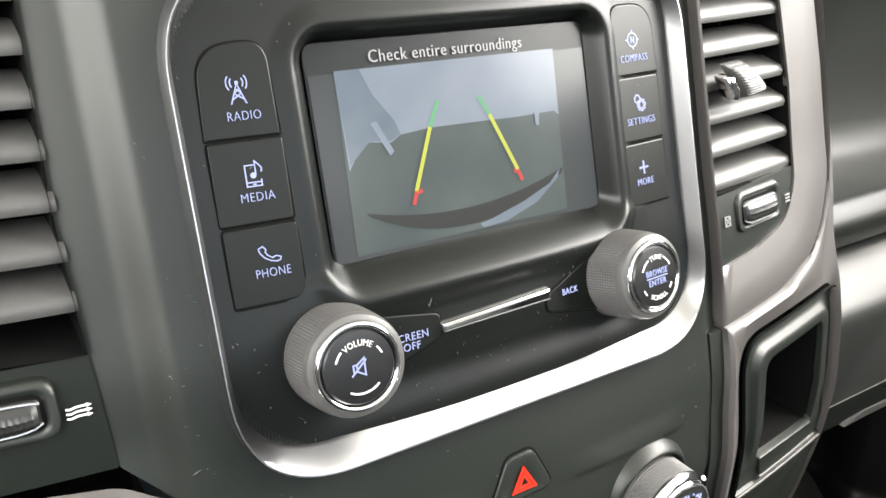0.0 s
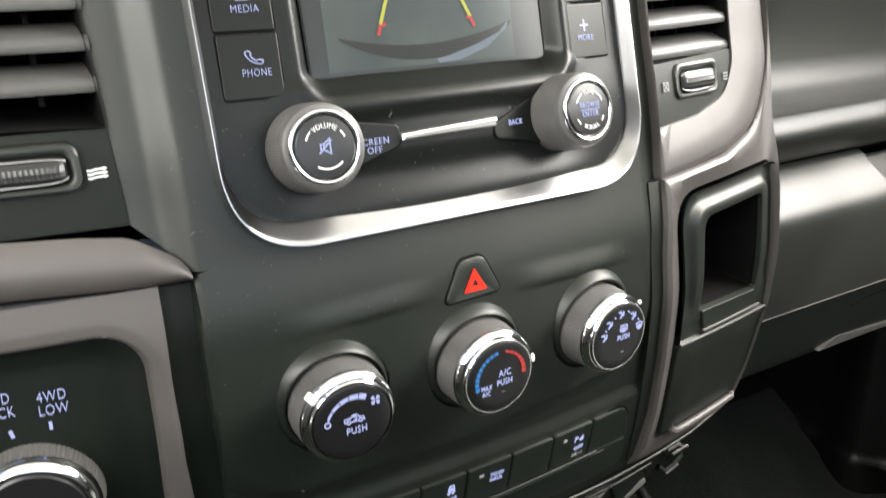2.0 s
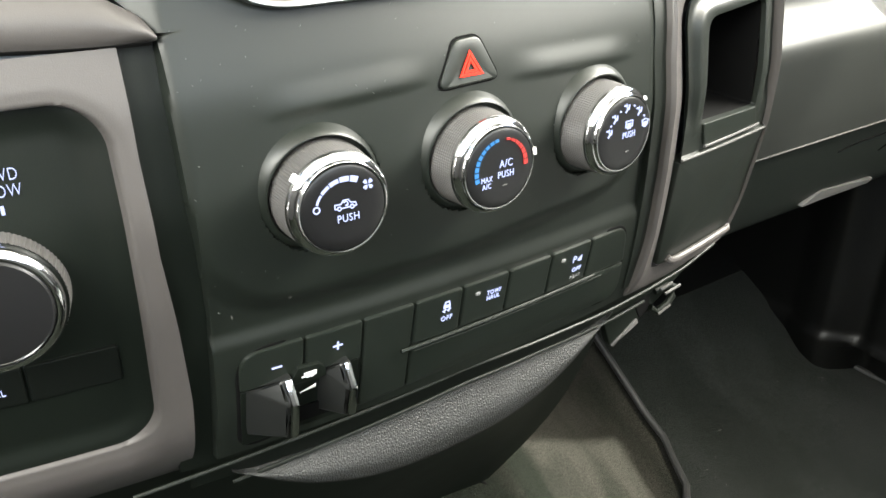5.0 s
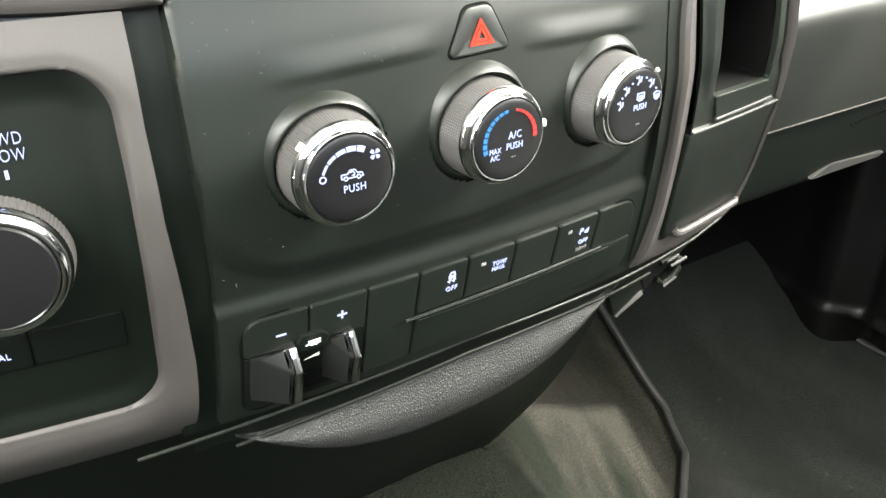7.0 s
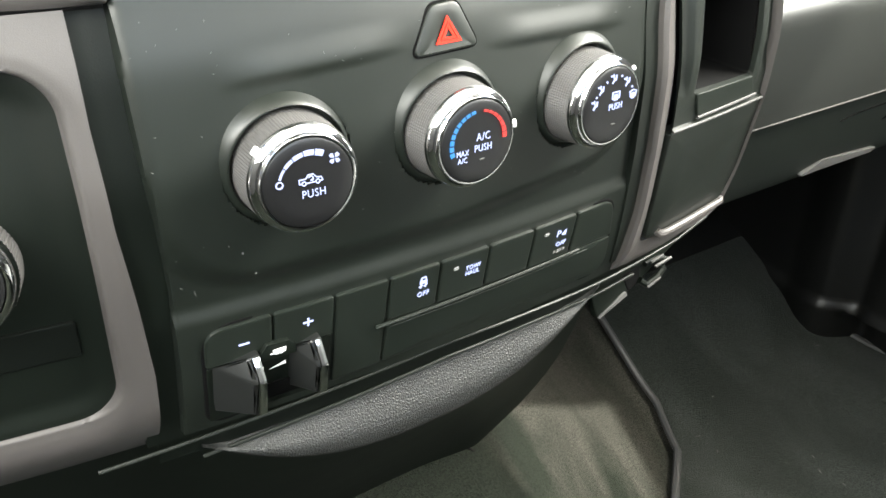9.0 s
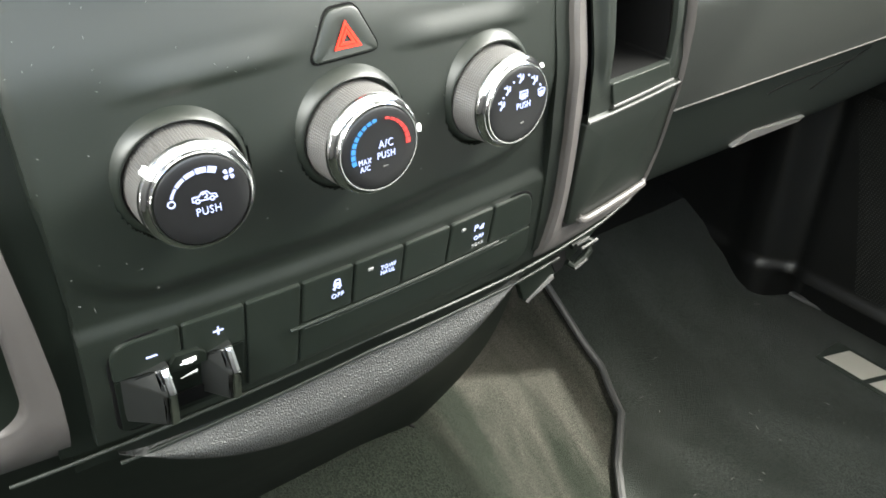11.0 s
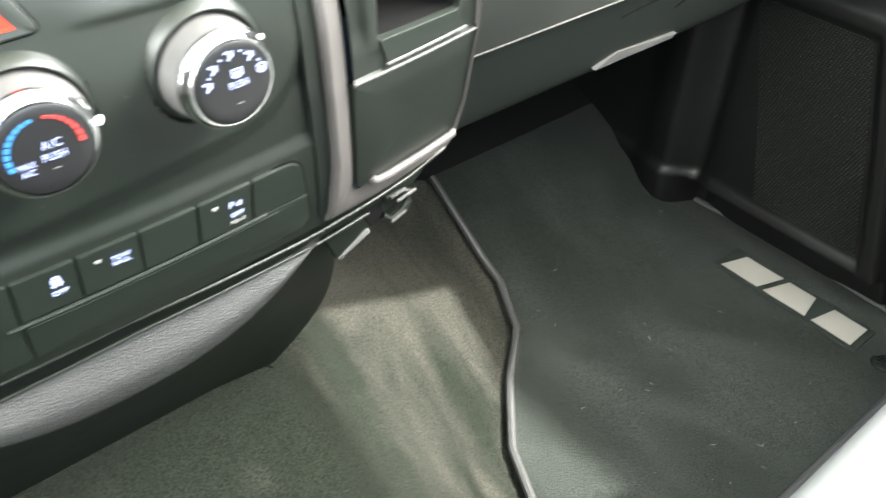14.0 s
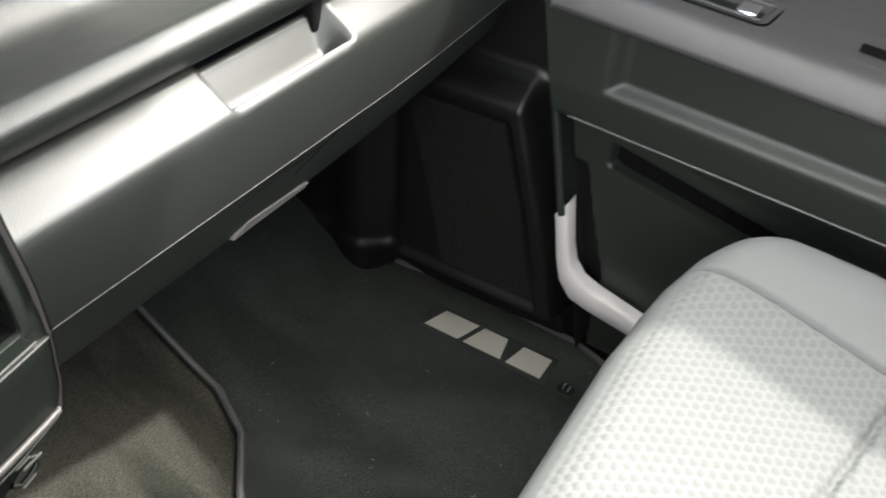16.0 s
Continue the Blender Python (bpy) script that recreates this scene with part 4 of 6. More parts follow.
part("lamp", slab(box_outline(-0.0010, 0.0010, -0.0003, 0.0003, 0.0001), 0.0003, 0.0001, frame_place(ma @ Matrix.Translation((0.0015, -0.0063, 0.0002)))), M_SLAT, tmp_k)

mode, md = climate_knob("airflow_knob", *KNOBS[2], "black airflow mode knob with chrome ring and lit symbols", 38, 0.45)
FIG = [[(-0.9, -1.6), (0.0, -0.4), (0.1, 0.5)], [(0.1, -0.5), (0.8, -0.3), (0.9, 1.4)]]
for (u, v) in ((-9.0, 2.0), (-6.4, 7.0), (-0.2, 10.0), (6.8, 7.8)):
    mo = md @ Matrix.Translation((u * mm, v * mm, 0))
    part("figure_mark", strokes(sc(FIG), 0.0006, mo), M_WHITE, mode)
    part("arrow_mark", blobs(sc([[(-1.9, 0.9), (-0.6, 0.9), (-0.6, 0.3), (-0.1, 1.2), (-0.6, 2.0), (-0.6, 1.5), (-1.9, 1.5)]]), mo), M_WHITE, mode)
for u, v in ((-8.6, 4.8), (-3.8, 9.4), (3.6, 10.4), (9.6, 5.4)):
    part("dot_mark", blobs([arc(u * mm, v * mm, 0.00042, 0, 330, 8)], md), M_WHITE, mode)
FLAP = [[(-1.7, 0.9), (-1.2, -1.1), (1.2, -1.1), (1.7, 0.9), (0, 1.5), (-1.7, 0.9)], [(-0.7, 0.4), (-0.5, -1.8)], [(0, 0.5), (0, -1.8)], [(0.7, 0.4), (0.5, -1.8)]]
part("screen_icon", strokes(sc(FLAP), 0.0004, md @ Matrix.Translation((0.0104, 0.0026, 0))), M_WHITE, mode)
part("rear_screen_icon", strokes(sc([[(-1.8, -1.0), (-1.8, 1.3), (1.8, 1.3), (1.8, -1.0), (-1.8, -1.0)], [(-0.8, 0.6), (-0.8, -1.8)], [(0, 0.6), (0, -1.8)], [(0.8, 0.6), (0.8, -1.8)]]), 0.0004, md @ Matrix.Translation((0.0014, 0.0036, 0))), M_WHITE, mode)
lettering("PUSH", 0.0024, md @ Matrix.Translation((0.0014, -0.0004, 0)), M_WHITE, mode, width=0.0066, bold=0.00005)
part("lamp", slab(box_outline(-0.0010, 0.0010, -0.0003, 0.0003, 0.0001), 0.0003, 0.0001, frame_place(md @ Matrix.Translation((0.0012, -0.0072, 0.0002)))), M_SLAT, mode)


# ---- hazard switch ----
hazard = thing("hazard_switch", on_face(0, 0.632), "black triangular hazard switch with a red warning triangle", "switch")
tri = rounded([(-0.0138, 0.6252), (0.0120, 0.6260), (0.0046, 0.6412), (-0.0056, 0.6406)], [0.0022, 0.0022, 0.0045, 0.0045], 6)
gap_under(tri, hazard, 0.0007, -0.0003)
part("button", slab(tri, 0.004, 0.0008, face_place(-0.0012), 0.0007), M_FASCIA, hazard)
mh = face_frame(0.0000, 0.6315, -0.0008)
T = lambda r, dy=0.0: [(0, r + dy), (-0.94 * r, -0.62 * r + dy), (0.94 * r, -0.62 * r + dy), (0, r + dy)]
part("triangle_outer", strokes(sc([T(4.6)]), 0.00085, mh, 0.0004), M_RED, hazard, "red triangle")
part("triangle_inner", strokes(sc([T(2.5, -0.2)]), 0.00085, mh, 0.0004), M_RED, hazard, "red triangle")


# ---- row of switches ----
def switch(name, label, outline, proud=0.0, dish=0.0, group="switch row"):
    ob = thing(name, on_face(outline[0].x, outline[0].y), label, "switch", group)
    b = part("button", slab(outline, 0.005, 0.0008, face_place(-proud), dish), M_SWITCH, ob)
    return ob


g = 0.00042
TOP, MID, LOW = 0.5432, 0.5222, 0.4958
X = (-0.0908, -0.0668, -0.0436, -0.0215, 0.0008, 0.0240, 0.0473, 0.0713, 0.0938)
s_minus = switch("trailer_gain_switch", "black trailer brake gain switch marked minus", rounded([(X[0], 0.5260), (X[1] - g, 0.5260), (X[1] - g, TOP), (X[0], TOP)], [0.0014, 0.0014, 0.0014, 0.0125], 8))
part("minus_mark", blobs(sc([[(-1.9, -0.35), (1.9, -0.35), (1.9, 0.35), (-1.9, 0.35)]]), icon_pose(-0.0774, 0.5335, 0.0)), M_WHITE, s_minus)
s_plus = switch("trailer_gain_switch", "black trailer brake gain switch marked plus", rounded([(X[1] + g, 0.5250), (X[2] - g, 0.5250), (X[2] - g, TOP), (X[1] + g, TOP)], 0.0014))
part("plus_mark", blobs(sc([[(-1.9, -0.35), (1.9, -0.35), (1.9, 0.35), (-1.9, 0.35)], [(-0.35, 0.36), (0.35, 0.36), (0.35, 1.9), (-0.35, 1.9)], [(-0.35, -1.9), (0.35, -1.9), (0.35, -0.36), (-0.35, -0.36)]]), icon_pose(-0.0540, 0.5350, 0.0)), M_WHITE, s_plus)
switch("blank_panel", "tall blank black filler panel in the switch row", rounded([(X[2] + g, LOW + 0.0015), (X[3] - g, LOW + 0.003), (X[3] - g, TOP), (X[2] + g, TOP)], 0.0014))
s_esc = switch("stability_switch", "black stability control switch with a lit skidding car", rounded([(X[3] + g, MID), (X[4] - g, MID), (X[4] - g, TOP), (X[3] + g, TOP)], 0.0014))
mi = icon_pose(-0.0068, 0.5366, 0.0)
part("car_icon", strokes(sc([[(-1.3, 0.4), (-0.8, 2.2), (0.8, 2.2), (1.3, 0.4), (1.3, -0.5), (-1.3, -0.5), (-1.3, 0.4), (1.3, 0.4)], [(-1.2, -1.0), (-0.5, -1.6), (-1.5, -2.2), (-0.8, -2.9)], [(0.9, -1.0), (1.6, -1.6), (0.6, -2.2), (1.3, -2.9)]]), 0.0006, mi), M_WHITE, s_esc)
lettering("OFF", 0.0024, icon_pose(-0.0064, 0.5306, 0.0), M_WHITE, s_esc, width=0.0052, bold=0.00004)
s_tow = switch("tow_haul_switch", "black tow haul switch with lit lettering", rounded([(X[4] + g, MID), (X[5] - g, MID), (X[5] - g, TOP), (X[4] + g, TOP)], 0.0014))
lettering("TOW/\nHAUL", 0.0022, icon_pose(0.0163, 0.5345, 0.0), M_WHITE, s_tow, width=0.0070, bold=0.00004)
part("lamp", slab(box_outline(0.0070, 0.0092, 0.5368, 0.5382, 0.0002), 0.0006, 0.0001, face_place(-0.0003)), M_GREYPRINT, s_tow)
switch("blank_panel", "small blank black filler in the switch row", rounded([(X[5] + g, MID), (X[6] - g, MID), (X[6] - g, TOP), (X[5] + g, TOP)], 0.0014))
s_pk = switch("park_assist_switch", "black rear park assist switch with lit symbol", rounded([(X[6] + g, MID), (X[7] - g, MID), (X[7] - g, TOP), (X[6] + g, TOP)], 0.0014))
lettering("P", 0.0034, icon_pose(0.0618, 0.5360, 0.0), M_WHITE, s_pk, bold=0.00006)
part("wave_mark", strokes(sc([[(2.0, -1.2), (2.0, 0.2)], [(2.8, -1.4), (2.8, 0.9)], [(3.6, -1.5), (3.6, 1.4)]]), 0.0005, icon_pose(0.0622, 0.5358, 0.0)), M_WHITE, s_pk)
lettering("OFF", 0.0023, icon_pose(0.0642, 0.5302, 0.0), M_WHITE, s_pk, width=0.0054, bold=0.00004)
lettering("REAR", 0.0019, icon_pose(0.0644, 0.5262, 0.0), M_GREYPRINT, s_pk, width=0.0066, bold=0.00002)
part("lamp", slab(box_outline(0.0535, 0.0556, 0.5372, 0.5386, 0.0002), 0.0006, 0.0001, face_place(-0.0003)), M_GREYPRINT, s_pk)
switch("blank_panel", "blank black end filler with a rounded corner", rounded([(X[7] + g, MID), (0.0985, MID), (0.0944, TOP), (X[7] + g, TOP)], [0.0014, 0.0014, 0.010, 0.0014], 8))
pocket = thing("pocket_door", on_face(0.03, 0.505), "long black pocket door with a raised grip line", "compartment door")
part("door", slab(rounded([(X[3] + g, LOW + 0.003), (0.1030, LOW + 0.0036), (0.0988, MID - 0.0012), (X[3] + g, MID - 0.0012)], [0.0015, 0.009, 0.0015, 0.0015], 7), 0.005, 0.0009, face_place(0.0), 0.0006), M_SWITCH, pocket)
part("grip_line", tube([on_face(-0.0265 + 0.104 * k / 20, 0.5212 + 0.0006 * k / 20, -0.0006) for k in range(21)], 0.0008, 8), M_SWITCH, pocket)
part("grip_line", tube([on_face(-0.0200 + 0.104 * k / 20, 0.5186 + 0.0006 * k / 20, 0.0) for k in range(21)], 0.0004, 8), M_SWITCH, pocket)


# ---- trailer brake lever ----
brake = thing("trailer_brake_lever", on_face(-0.065, 0.51), "black squeeze levers with chrome edges for the trailer brake", "lever")
part("well", slab(rounded([(-0.0905, 0.4965), (-0.0445, 0.4965), (-0.0445, 0.5240), (-0.0560, 0.5240), (-0.0590, 0.5268), (-0.0700, 0.5268), (-0.0730, 0.5252), (-0.0905, 0.5252)], 0.0006), 0.004, 0.0004, face_place(0.0009)), M_BLACK, brake, "black well")
part("track", slab(box_outline(-0.0735, -0.0475, 0.5000, 0.5085, 0.0008), 0.003, 0.0003, face_place(0.0004)), M_GAP, brake)


def lever(xb, x0, x1, z0, z1, zk):
    """A wedge that stands out of the panel: a chromed front edge with a slanted top, and a flared flank."""
    bm = bmesh.new()
    A = [on_face(xb, z1 - 0.0045, 0.0008), on_face(x0, z1, -0.0040), on_face(x0, zk, -0.0105), on_face(x0, z0, -0.0105), on_face(xb, z0 - 0.002, 0.0008)]
    B = [on_face(x1 + 0.001, z1 - 0.001, 0.0030), on_face(x1, z1 - 0.0006, -0.0040), on_face(x1, zk, -0.0105), on_face(x1, z0, -0.0105), on_face(x1 + 0.001, z0 - 0.001, 0.0030)]
    va, vb = [bm.verts.new(p) for p in A], [bm.verts.new(p) for p in B]
    bm.faces.new((va[0], va[1], va[2]))
    bm.faces.new((va[0], va[2], va[3], va[4]))
    for i in range(4):
        bm.faces.new((va[i], va[i + 1], vb[i + 1], vb[i]))
    bm.faces.new(vb)
    bmesh.ops.bevel(bm, geom=list(bm.edges), offset=0.0011, segments=3, affect="EDGES", profile=0.5, clamp_overlap=True)
    b = part("lever", bm, M_LEVER, brake)
    strip = [(z1 - 0.0004, -0.0046), (zk + 0.0010, -0.0102), (zk - 0.0014, -0.0112), ((zk + z0) / 2, -0.0112), (z0 + 0.0012, -0.0111)]
    rows = [[on_face(x0 + (x1 - x0) * f, z, o - h) for f, h in ((0.16, -0.0006), (0.26, 0.0004), (0.55, 0.0007), (0.86, 0.0004), (0.98, -0.0006))] for z, o in strip]
    part("chrome_edge", grid_mesh(rows), M_CHROME, b, "bright chrome edge", sharp=40)


lever(-0.0885, -0.0775, -0.0735, 0.5040, 0.5300, 0.5215)
lever(-0.0606, -0.0546, -0.0507, 0.5055, 0.5295, 0.5205)
part("icon_plate", slab(rounded([(-0.0738, 0.5235), (-0.0590, 0.5235), (-0.0596, 0.5282), (-0.0622, 0.5308), (-0.0702, 0.5312), (-0.0728, 0.5270)], 0.0008), 0.003, 0.0005, face_place(-0.0020)), M_BLACK, brake, "black icon plate")
mi = icon_pose(-0.0658, 0.5274, 0.0012)
part("trailer_icon", blobs(sc([[(-3.2, -0.2), (-2.2, 0.0), (-2.2, 1.3), (2.6, 1.5), (2.6, -0.6), (1.6, -0.6), (1.2, -1.3), (0.4, -1.3), (0.0, -0.6), (-0.4, -1.2), (-1.2, -1.2), (-1.6, -0.6), (-3.2, -0.6)]]), mi, 0.0012), M_PLAINWHITE, brake)
mi = icon_pose(-0.0657, 0.5188, -0.0004)
part("ramp_mark", blobs(sc([[(-3.2, -1.0), (3.0, -0.2), (3.0, 1.3)]]), mi, 0.0012), M_PLAINWHITE, brake)


# ---- dust on the plastic ----
rng = random.Random(7)
bm = bmesh.new()
for k in range(330):
    x, z = rng.uniform(-0.11, 0.10), rng.choice((rng.uniform(0.552, 0.655), rng.uniform(0.66, 0.785), rng.uniform(0.662, 0.70)))
    if 0.664 < z < 0.786 and -0.05 < x < 0.052 and z > 0.704:
        continue
    if any(math.hypot(x - a, z - b) < 0.0275 for a, b in KNOBS) or any(math.hypot(x - a, z - 0.687) < 0.019 for a in (-0.0568, 0.0497)):
        continue
    m = face_frame(x, z, fascia_off(x, z) if not (0.664 < z < 0.786 and abs(x) < 0.085) else radio_off(x, z) - 0.0006)
    a, l, w = rng.uniform(0, 6.28), rng.choice((rng.uniform(0.00018, 0.0006), rng.uniform(0.0002, 0.0008), rng.uniform(0.0010, 0.0024)) if k % 9 == 0 else (rng.uniform(0.00018, 0.0007),)), rng.uniform(0.00008, 0.00016)
    q = [m @ Vector((u * math.cos(a) - v * math.sin(a), u * math.sin(a) + v * math.cos(a), 0.00012)) for u, v in ((-l, 0), (0, -w), (l, w * 0.4), (0, w))]
    vs = [bm.verts.new(p) for p in q] + [bm.verts.new(m @ Vector((0, 0, 0.0003)))]
    for i in range(4):
        bm.faces.new((vs[i], vs[(i + 1) % 4], vs[4]))
dust = part("dust_specks", bm, M_DUST)
tagged(dust, "pale dust specks and lint on the black plastic", "dust", kind="stuff")


# ---- trim and vents beside the stack ----
def matched(outer, inner, n=160):
    """Both outlines resampled by direction from the inner one's middle, so that they pair up."""
    c = sum((Vector(p) for p in inner), Vector((0, 0))) / len(inner)

    def cast(poly, a):
        d = Vector((math.cos(a), math.sin(a)))
        best = None
        for i in range(len(poly)):
            p, q = Vector(poly[i]), Vector(poly[(i + 1) % len(poly)])
            e = q - p
            den = d.x * e.y - d.y * e.x
            if abs(den) < 1e-12:
                continue
            w = p - c
            t = (w.x * e.y - w.y * e.x) / den
            u = (w.x * d.y - w.y * d.x) / den
            if t > 0 and -1e-9 <= u <= 1 + 1e-9 and (best is None or t < best):
                best = t
        return c + d * (best or 0.001)

    angs = set(2 * math.pi * k / n for k in range(n))
    for poly in (outer, inner):
        for p in poly:
            v = Vector(p) - c
            angs.add(math.atan2(v.y, v.x) % (2 * math.pi))
    angs = sorted(angs)
    keep = [angs[0]]
    for a in angs[1:]:
        if a - keep[-1] > 1e-4:
            keep.append(a)
    return [cast(outer, a) for a in keep], [cast(inner, a) for a in keep]


# passenger side: satin trim with vent, cubby and lower door
side_r = thing("side_trim", (0.155, 0.05, 0.48), "satin grey trim panel beside the stack with storage cubby", "dashboard panel")
seam = rounded([(0.1045, 0.6525), (0.150, 0.6570), (0.1790, 0.6660), (0.1925, 0.6950), (0.1930, 0.74), (0.1885, 0.80), (0.1045, 0.80)], [0.0005, 0.02, 0.03, 0.03, 0.03, 0.001, 0.001], 6)
vent_in = rounded([(0.1062, 0.6725), (0.135, 0.6750), (0.1580, 0.6810), (0.1672, 0.6960), (0.1690, 0.7340), (0.1645, 0.7900), (0.1090, 0.7900)], [0.0008, 0.02, 0.02, 0.016, 0.03, 0.001, 0.001], 6)
vent_r = thing("air_vent", (0.137, 0.07, 0.68), "air vent with grey slats in a satin grey bezel", "air vent", "dashboard vents")
o, i = matched(seam, vent_in)
part("bezel", ring_band(o, i, 0.0010, -0.0024, face_place(0.0), 0.02, 0.0006), M_SATIN, vent_r, "satin grey bezel", sharp=60)
outer_r = rounded([(0.1120, 0.4935), (0.150, 0.4925), (0.1915, 0.4990), (0.1945, 0.5300), (0.1945, 0.57), (0.1918, 0.64), (0.2000, 0.72), (0.2040, 0.80), (0.1905, 0.80), (0.1945, 0.74), (0.1940, 0.6945), (0.1802, 0.6648), (0.150, 0.6556), (0.1045, 0.6525), (0.1025, 0.62), (0.1055, 0.575), (0.1115, 0.530)], [0.001, 0.02, 0.006, 0.05, 0.05, 0.05, 0.05, 0.001, 0.001, 0.03, 0.03, 0.03, 0.02, 0.0005, 0.05, 0.05, 0.03], 5)
cub_o = rounded([(0.1262, 0.5050), (0.1900, 0.5045), (0.1942, 0.5300), (0.1942, 0.5660), (0.1906, 0.6478), (0.1112, 0.6440), (0.1175, 0.5700)], [0.007, 0.010, 0.02, 0.02, 0.007, 0.017, 0.05], 9)


def trim_place(x, z, w):
    """The side trim stands a little proud of the stack, and curls in at its foot."""
    return on_face(x, z, 0.004 * smooth01(0.510, 0.488, z) - 0.003 * smooth01(0.672, 0.645, z) - w)


def poly_face(name, outline, mat, parent, off, label="", step=0.008):
    """A flat-lying sheet on the front, cut fine enough to follow its bow."""
    bm = bmesh.new()
    vs = [bm.verts.new((p.x, p.y, 0)) for p in outline]
    bm.faces.new(vs)
    xs = [p.x for p in outline]
    ys = [p.y for p in outline]
    for a0, a1, nrm, ax in ((min(xs), max(xs), (1, 0, 0), 0), (min(ys), max(ys), (0, 1, 0), 1)):
        k = a0 + step
        while k < a1:
            co = (k, 0, 0) if ax == 0 else (0, k, 0)
            bmesh.ops.bisect_plane(bm, geom=bm.verts[:] + bm.edges[:] + bm.faces[:], plane_co=co, plane_no=nrm)
            k += step
    r = bmesh.ops.extrude_face_region(bm, geom=bm.faces[:])
    for v in r["geom"]:
        if isinstance(v, bmesh.types.BMVert):
            v.co.z = -0.004
    for v in bm.verts:
        v.co = on_face(v.co.x, v.co.y, off - v.co.z)
    return part(name, bm, mat, parent, label, sharp=40)


o, i = matched(outer_r, cub_o)
# the trim is built in one band round the cubby, open to the seam above
part("trim_body", ring_band(o, i, 0.0004, -0.0030, trim_place, 0.045, 0.0006), M_SATIN, side_r, "satin grey trim", sharp=40)
cub_in = rounded([(0.1330, 0.5845), (0.1812, 0.5822), (0.1797, 0.6328), (0.1325, 0.6303)], [0.0015, 0.0015, 0.004, 0.007], 6)
cub_mid = rounded([(0.1196, 0.5702), (0.1966, 0.5692), (0.1930, 0.6470), (0.1122, 0.6432)], [0.001, 0.001, 0.007, 0.016], 9)
o, i = matched(cub_mid, cub_in)
# its section: a dark groove inside the satin edge, then a flat band round the opening
bm = bmesh.new()
rings = []
for f, w in ((0.0, -0.0006), (0.05, -0.0024), (0.16, -0.0044), (0.40, -0.0048), (0.52, -0.0040), (0.60, -0.0024), (0.68, -0.0019), (0.90, -0.0019), (0.97, -0.0024), (1.0, -0.0050)):
    ring = [a.lerp(b, f) for a, b in zip(o, i)]
    rings.append([bm.verts.new(trim_place(p.x, p.y, w + (max(w, -0.0022) - w) * smooth01(0.594, 0.580, p.y) * (f < 1))) for p in ring])
for a, b in zip(rings, rings[1:]):
    for k in range(len(a)):
        bm.faces.new((a[k], a[(k + 1) % len(a)], b[(k + 1) % len(a)], b[k]))
part("cubby_frame", bm, M_FASCIA, side_r, "dark grey cubby frame", sharp=50)
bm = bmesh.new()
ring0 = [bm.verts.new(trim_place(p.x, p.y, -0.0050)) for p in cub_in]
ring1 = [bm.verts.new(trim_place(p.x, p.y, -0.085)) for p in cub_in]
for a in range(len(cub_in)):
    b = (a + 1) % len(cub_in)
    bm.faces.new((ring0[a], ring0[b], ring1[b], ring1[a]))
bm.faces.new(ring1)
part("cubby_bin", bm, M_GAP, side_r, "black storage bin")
part("cubby_ledge", slab(rounded([(0.1372, 0.5732), (0.1846, 0.5728), (0.1796, 0.5822), (0.1332, 0.5842)], 0.0010), 0.004, 0.0006, lambda x, z, w: trim_place(x, z, w - 0.0008)), M_SWITCH, side_r, "dark grey cubby ledge")
part("cubby_line", tube([trim_place(0.1372 + 0.049 * k / 10, 0.5724 - 0.0004 * k / 10, -0.0006) for k in range(11)], 0.0007, 8), M_SLAT, side_r)
door_o = rounded([(0.1268, 0.5078), (0.1910, 0.5070), (0.1962, 0.5300), (0.1964, 0.5676), (0.1192, 0.5688)], [0.006, 0.010, 0.02, 0.001, 0.001], 9)
part("lower_door", slab(door_o, 0.008, 0.0012, lambda x, z, w: trim_place(x, z, w - 0.0006), 0.0022), M_FASCIA, side_r, "dark grey lower door")
rim = [(0.1350, 0.5112), (0.1362, 0.5094), (0.1385, 0.5084), (0.1430, 0.5078)] + [(0.1430 + 0.0470 * k / 12, 0.5078 + 0.0014 * (k / 12) ** 2) for k in range(1, 13)] + [(0.1906, 0.5108)]
part("door_rim", tube([trim_place(x, z, (-0.0012, 0.0, 0.0006)[min(k, 2)] if k < 16 else -0.0010) for k, (x, z) in enumerate(rim)], 0.0021, 10), M_SATIN, side_r, "bright rim")
strip_l = lambda z: float(np.interp(z, (0.50, 0.53, 0.575, 0.62, 0.652), (0.1150, 0.1110, 0.1050, 0.1020, 0.1030)))
part("inner_strip", sheet_on_face(0.500, 0.6520, 40, lambda z: strip_l(z) - 0.0065, lambda z: strip_l(z) + 0.0006, 10, lambda x, z: 0.0006 - 0.0004 * smooth01(strip_l(z) - 0.006, strip_l(z) - 0.001, x), 0.004), M_FASCIA, side_r, "dark strip beside the trim")
part("door_line", tube([trim_place(0.1193 + 0.0735 * k / 10, 0.5700 - 0.0012 * k / 10, 0.0002) for k in range(11)], 0.0007, 8), M_SLAT, side_r)
# its flank, turned towards the passenger
for z0, z1, mat, label in ((0.496, 0.646, M_FASCIA, "dark grey flank"), (0.646, 0.80, M_SATIN, "satin grey flank")):
    rows = []
    for k in range(13):
        z = z0 + (z1 - z0) * k / 12
        x = float(np.interp(z, (0.496, 0.51, 0.56, 0.64, 0.72, 0.80), (0.1912, 0.1946, 0.1966, 0.1936, 0.2000, 0.2038)))
        rows.append([trim_place(x, z, -0.0008) + Vector((0.0004 * j, 0.012 * j, 0)) for j in range(8)])
    part("flank", grid_mesh(rows), mat, side_r, label)


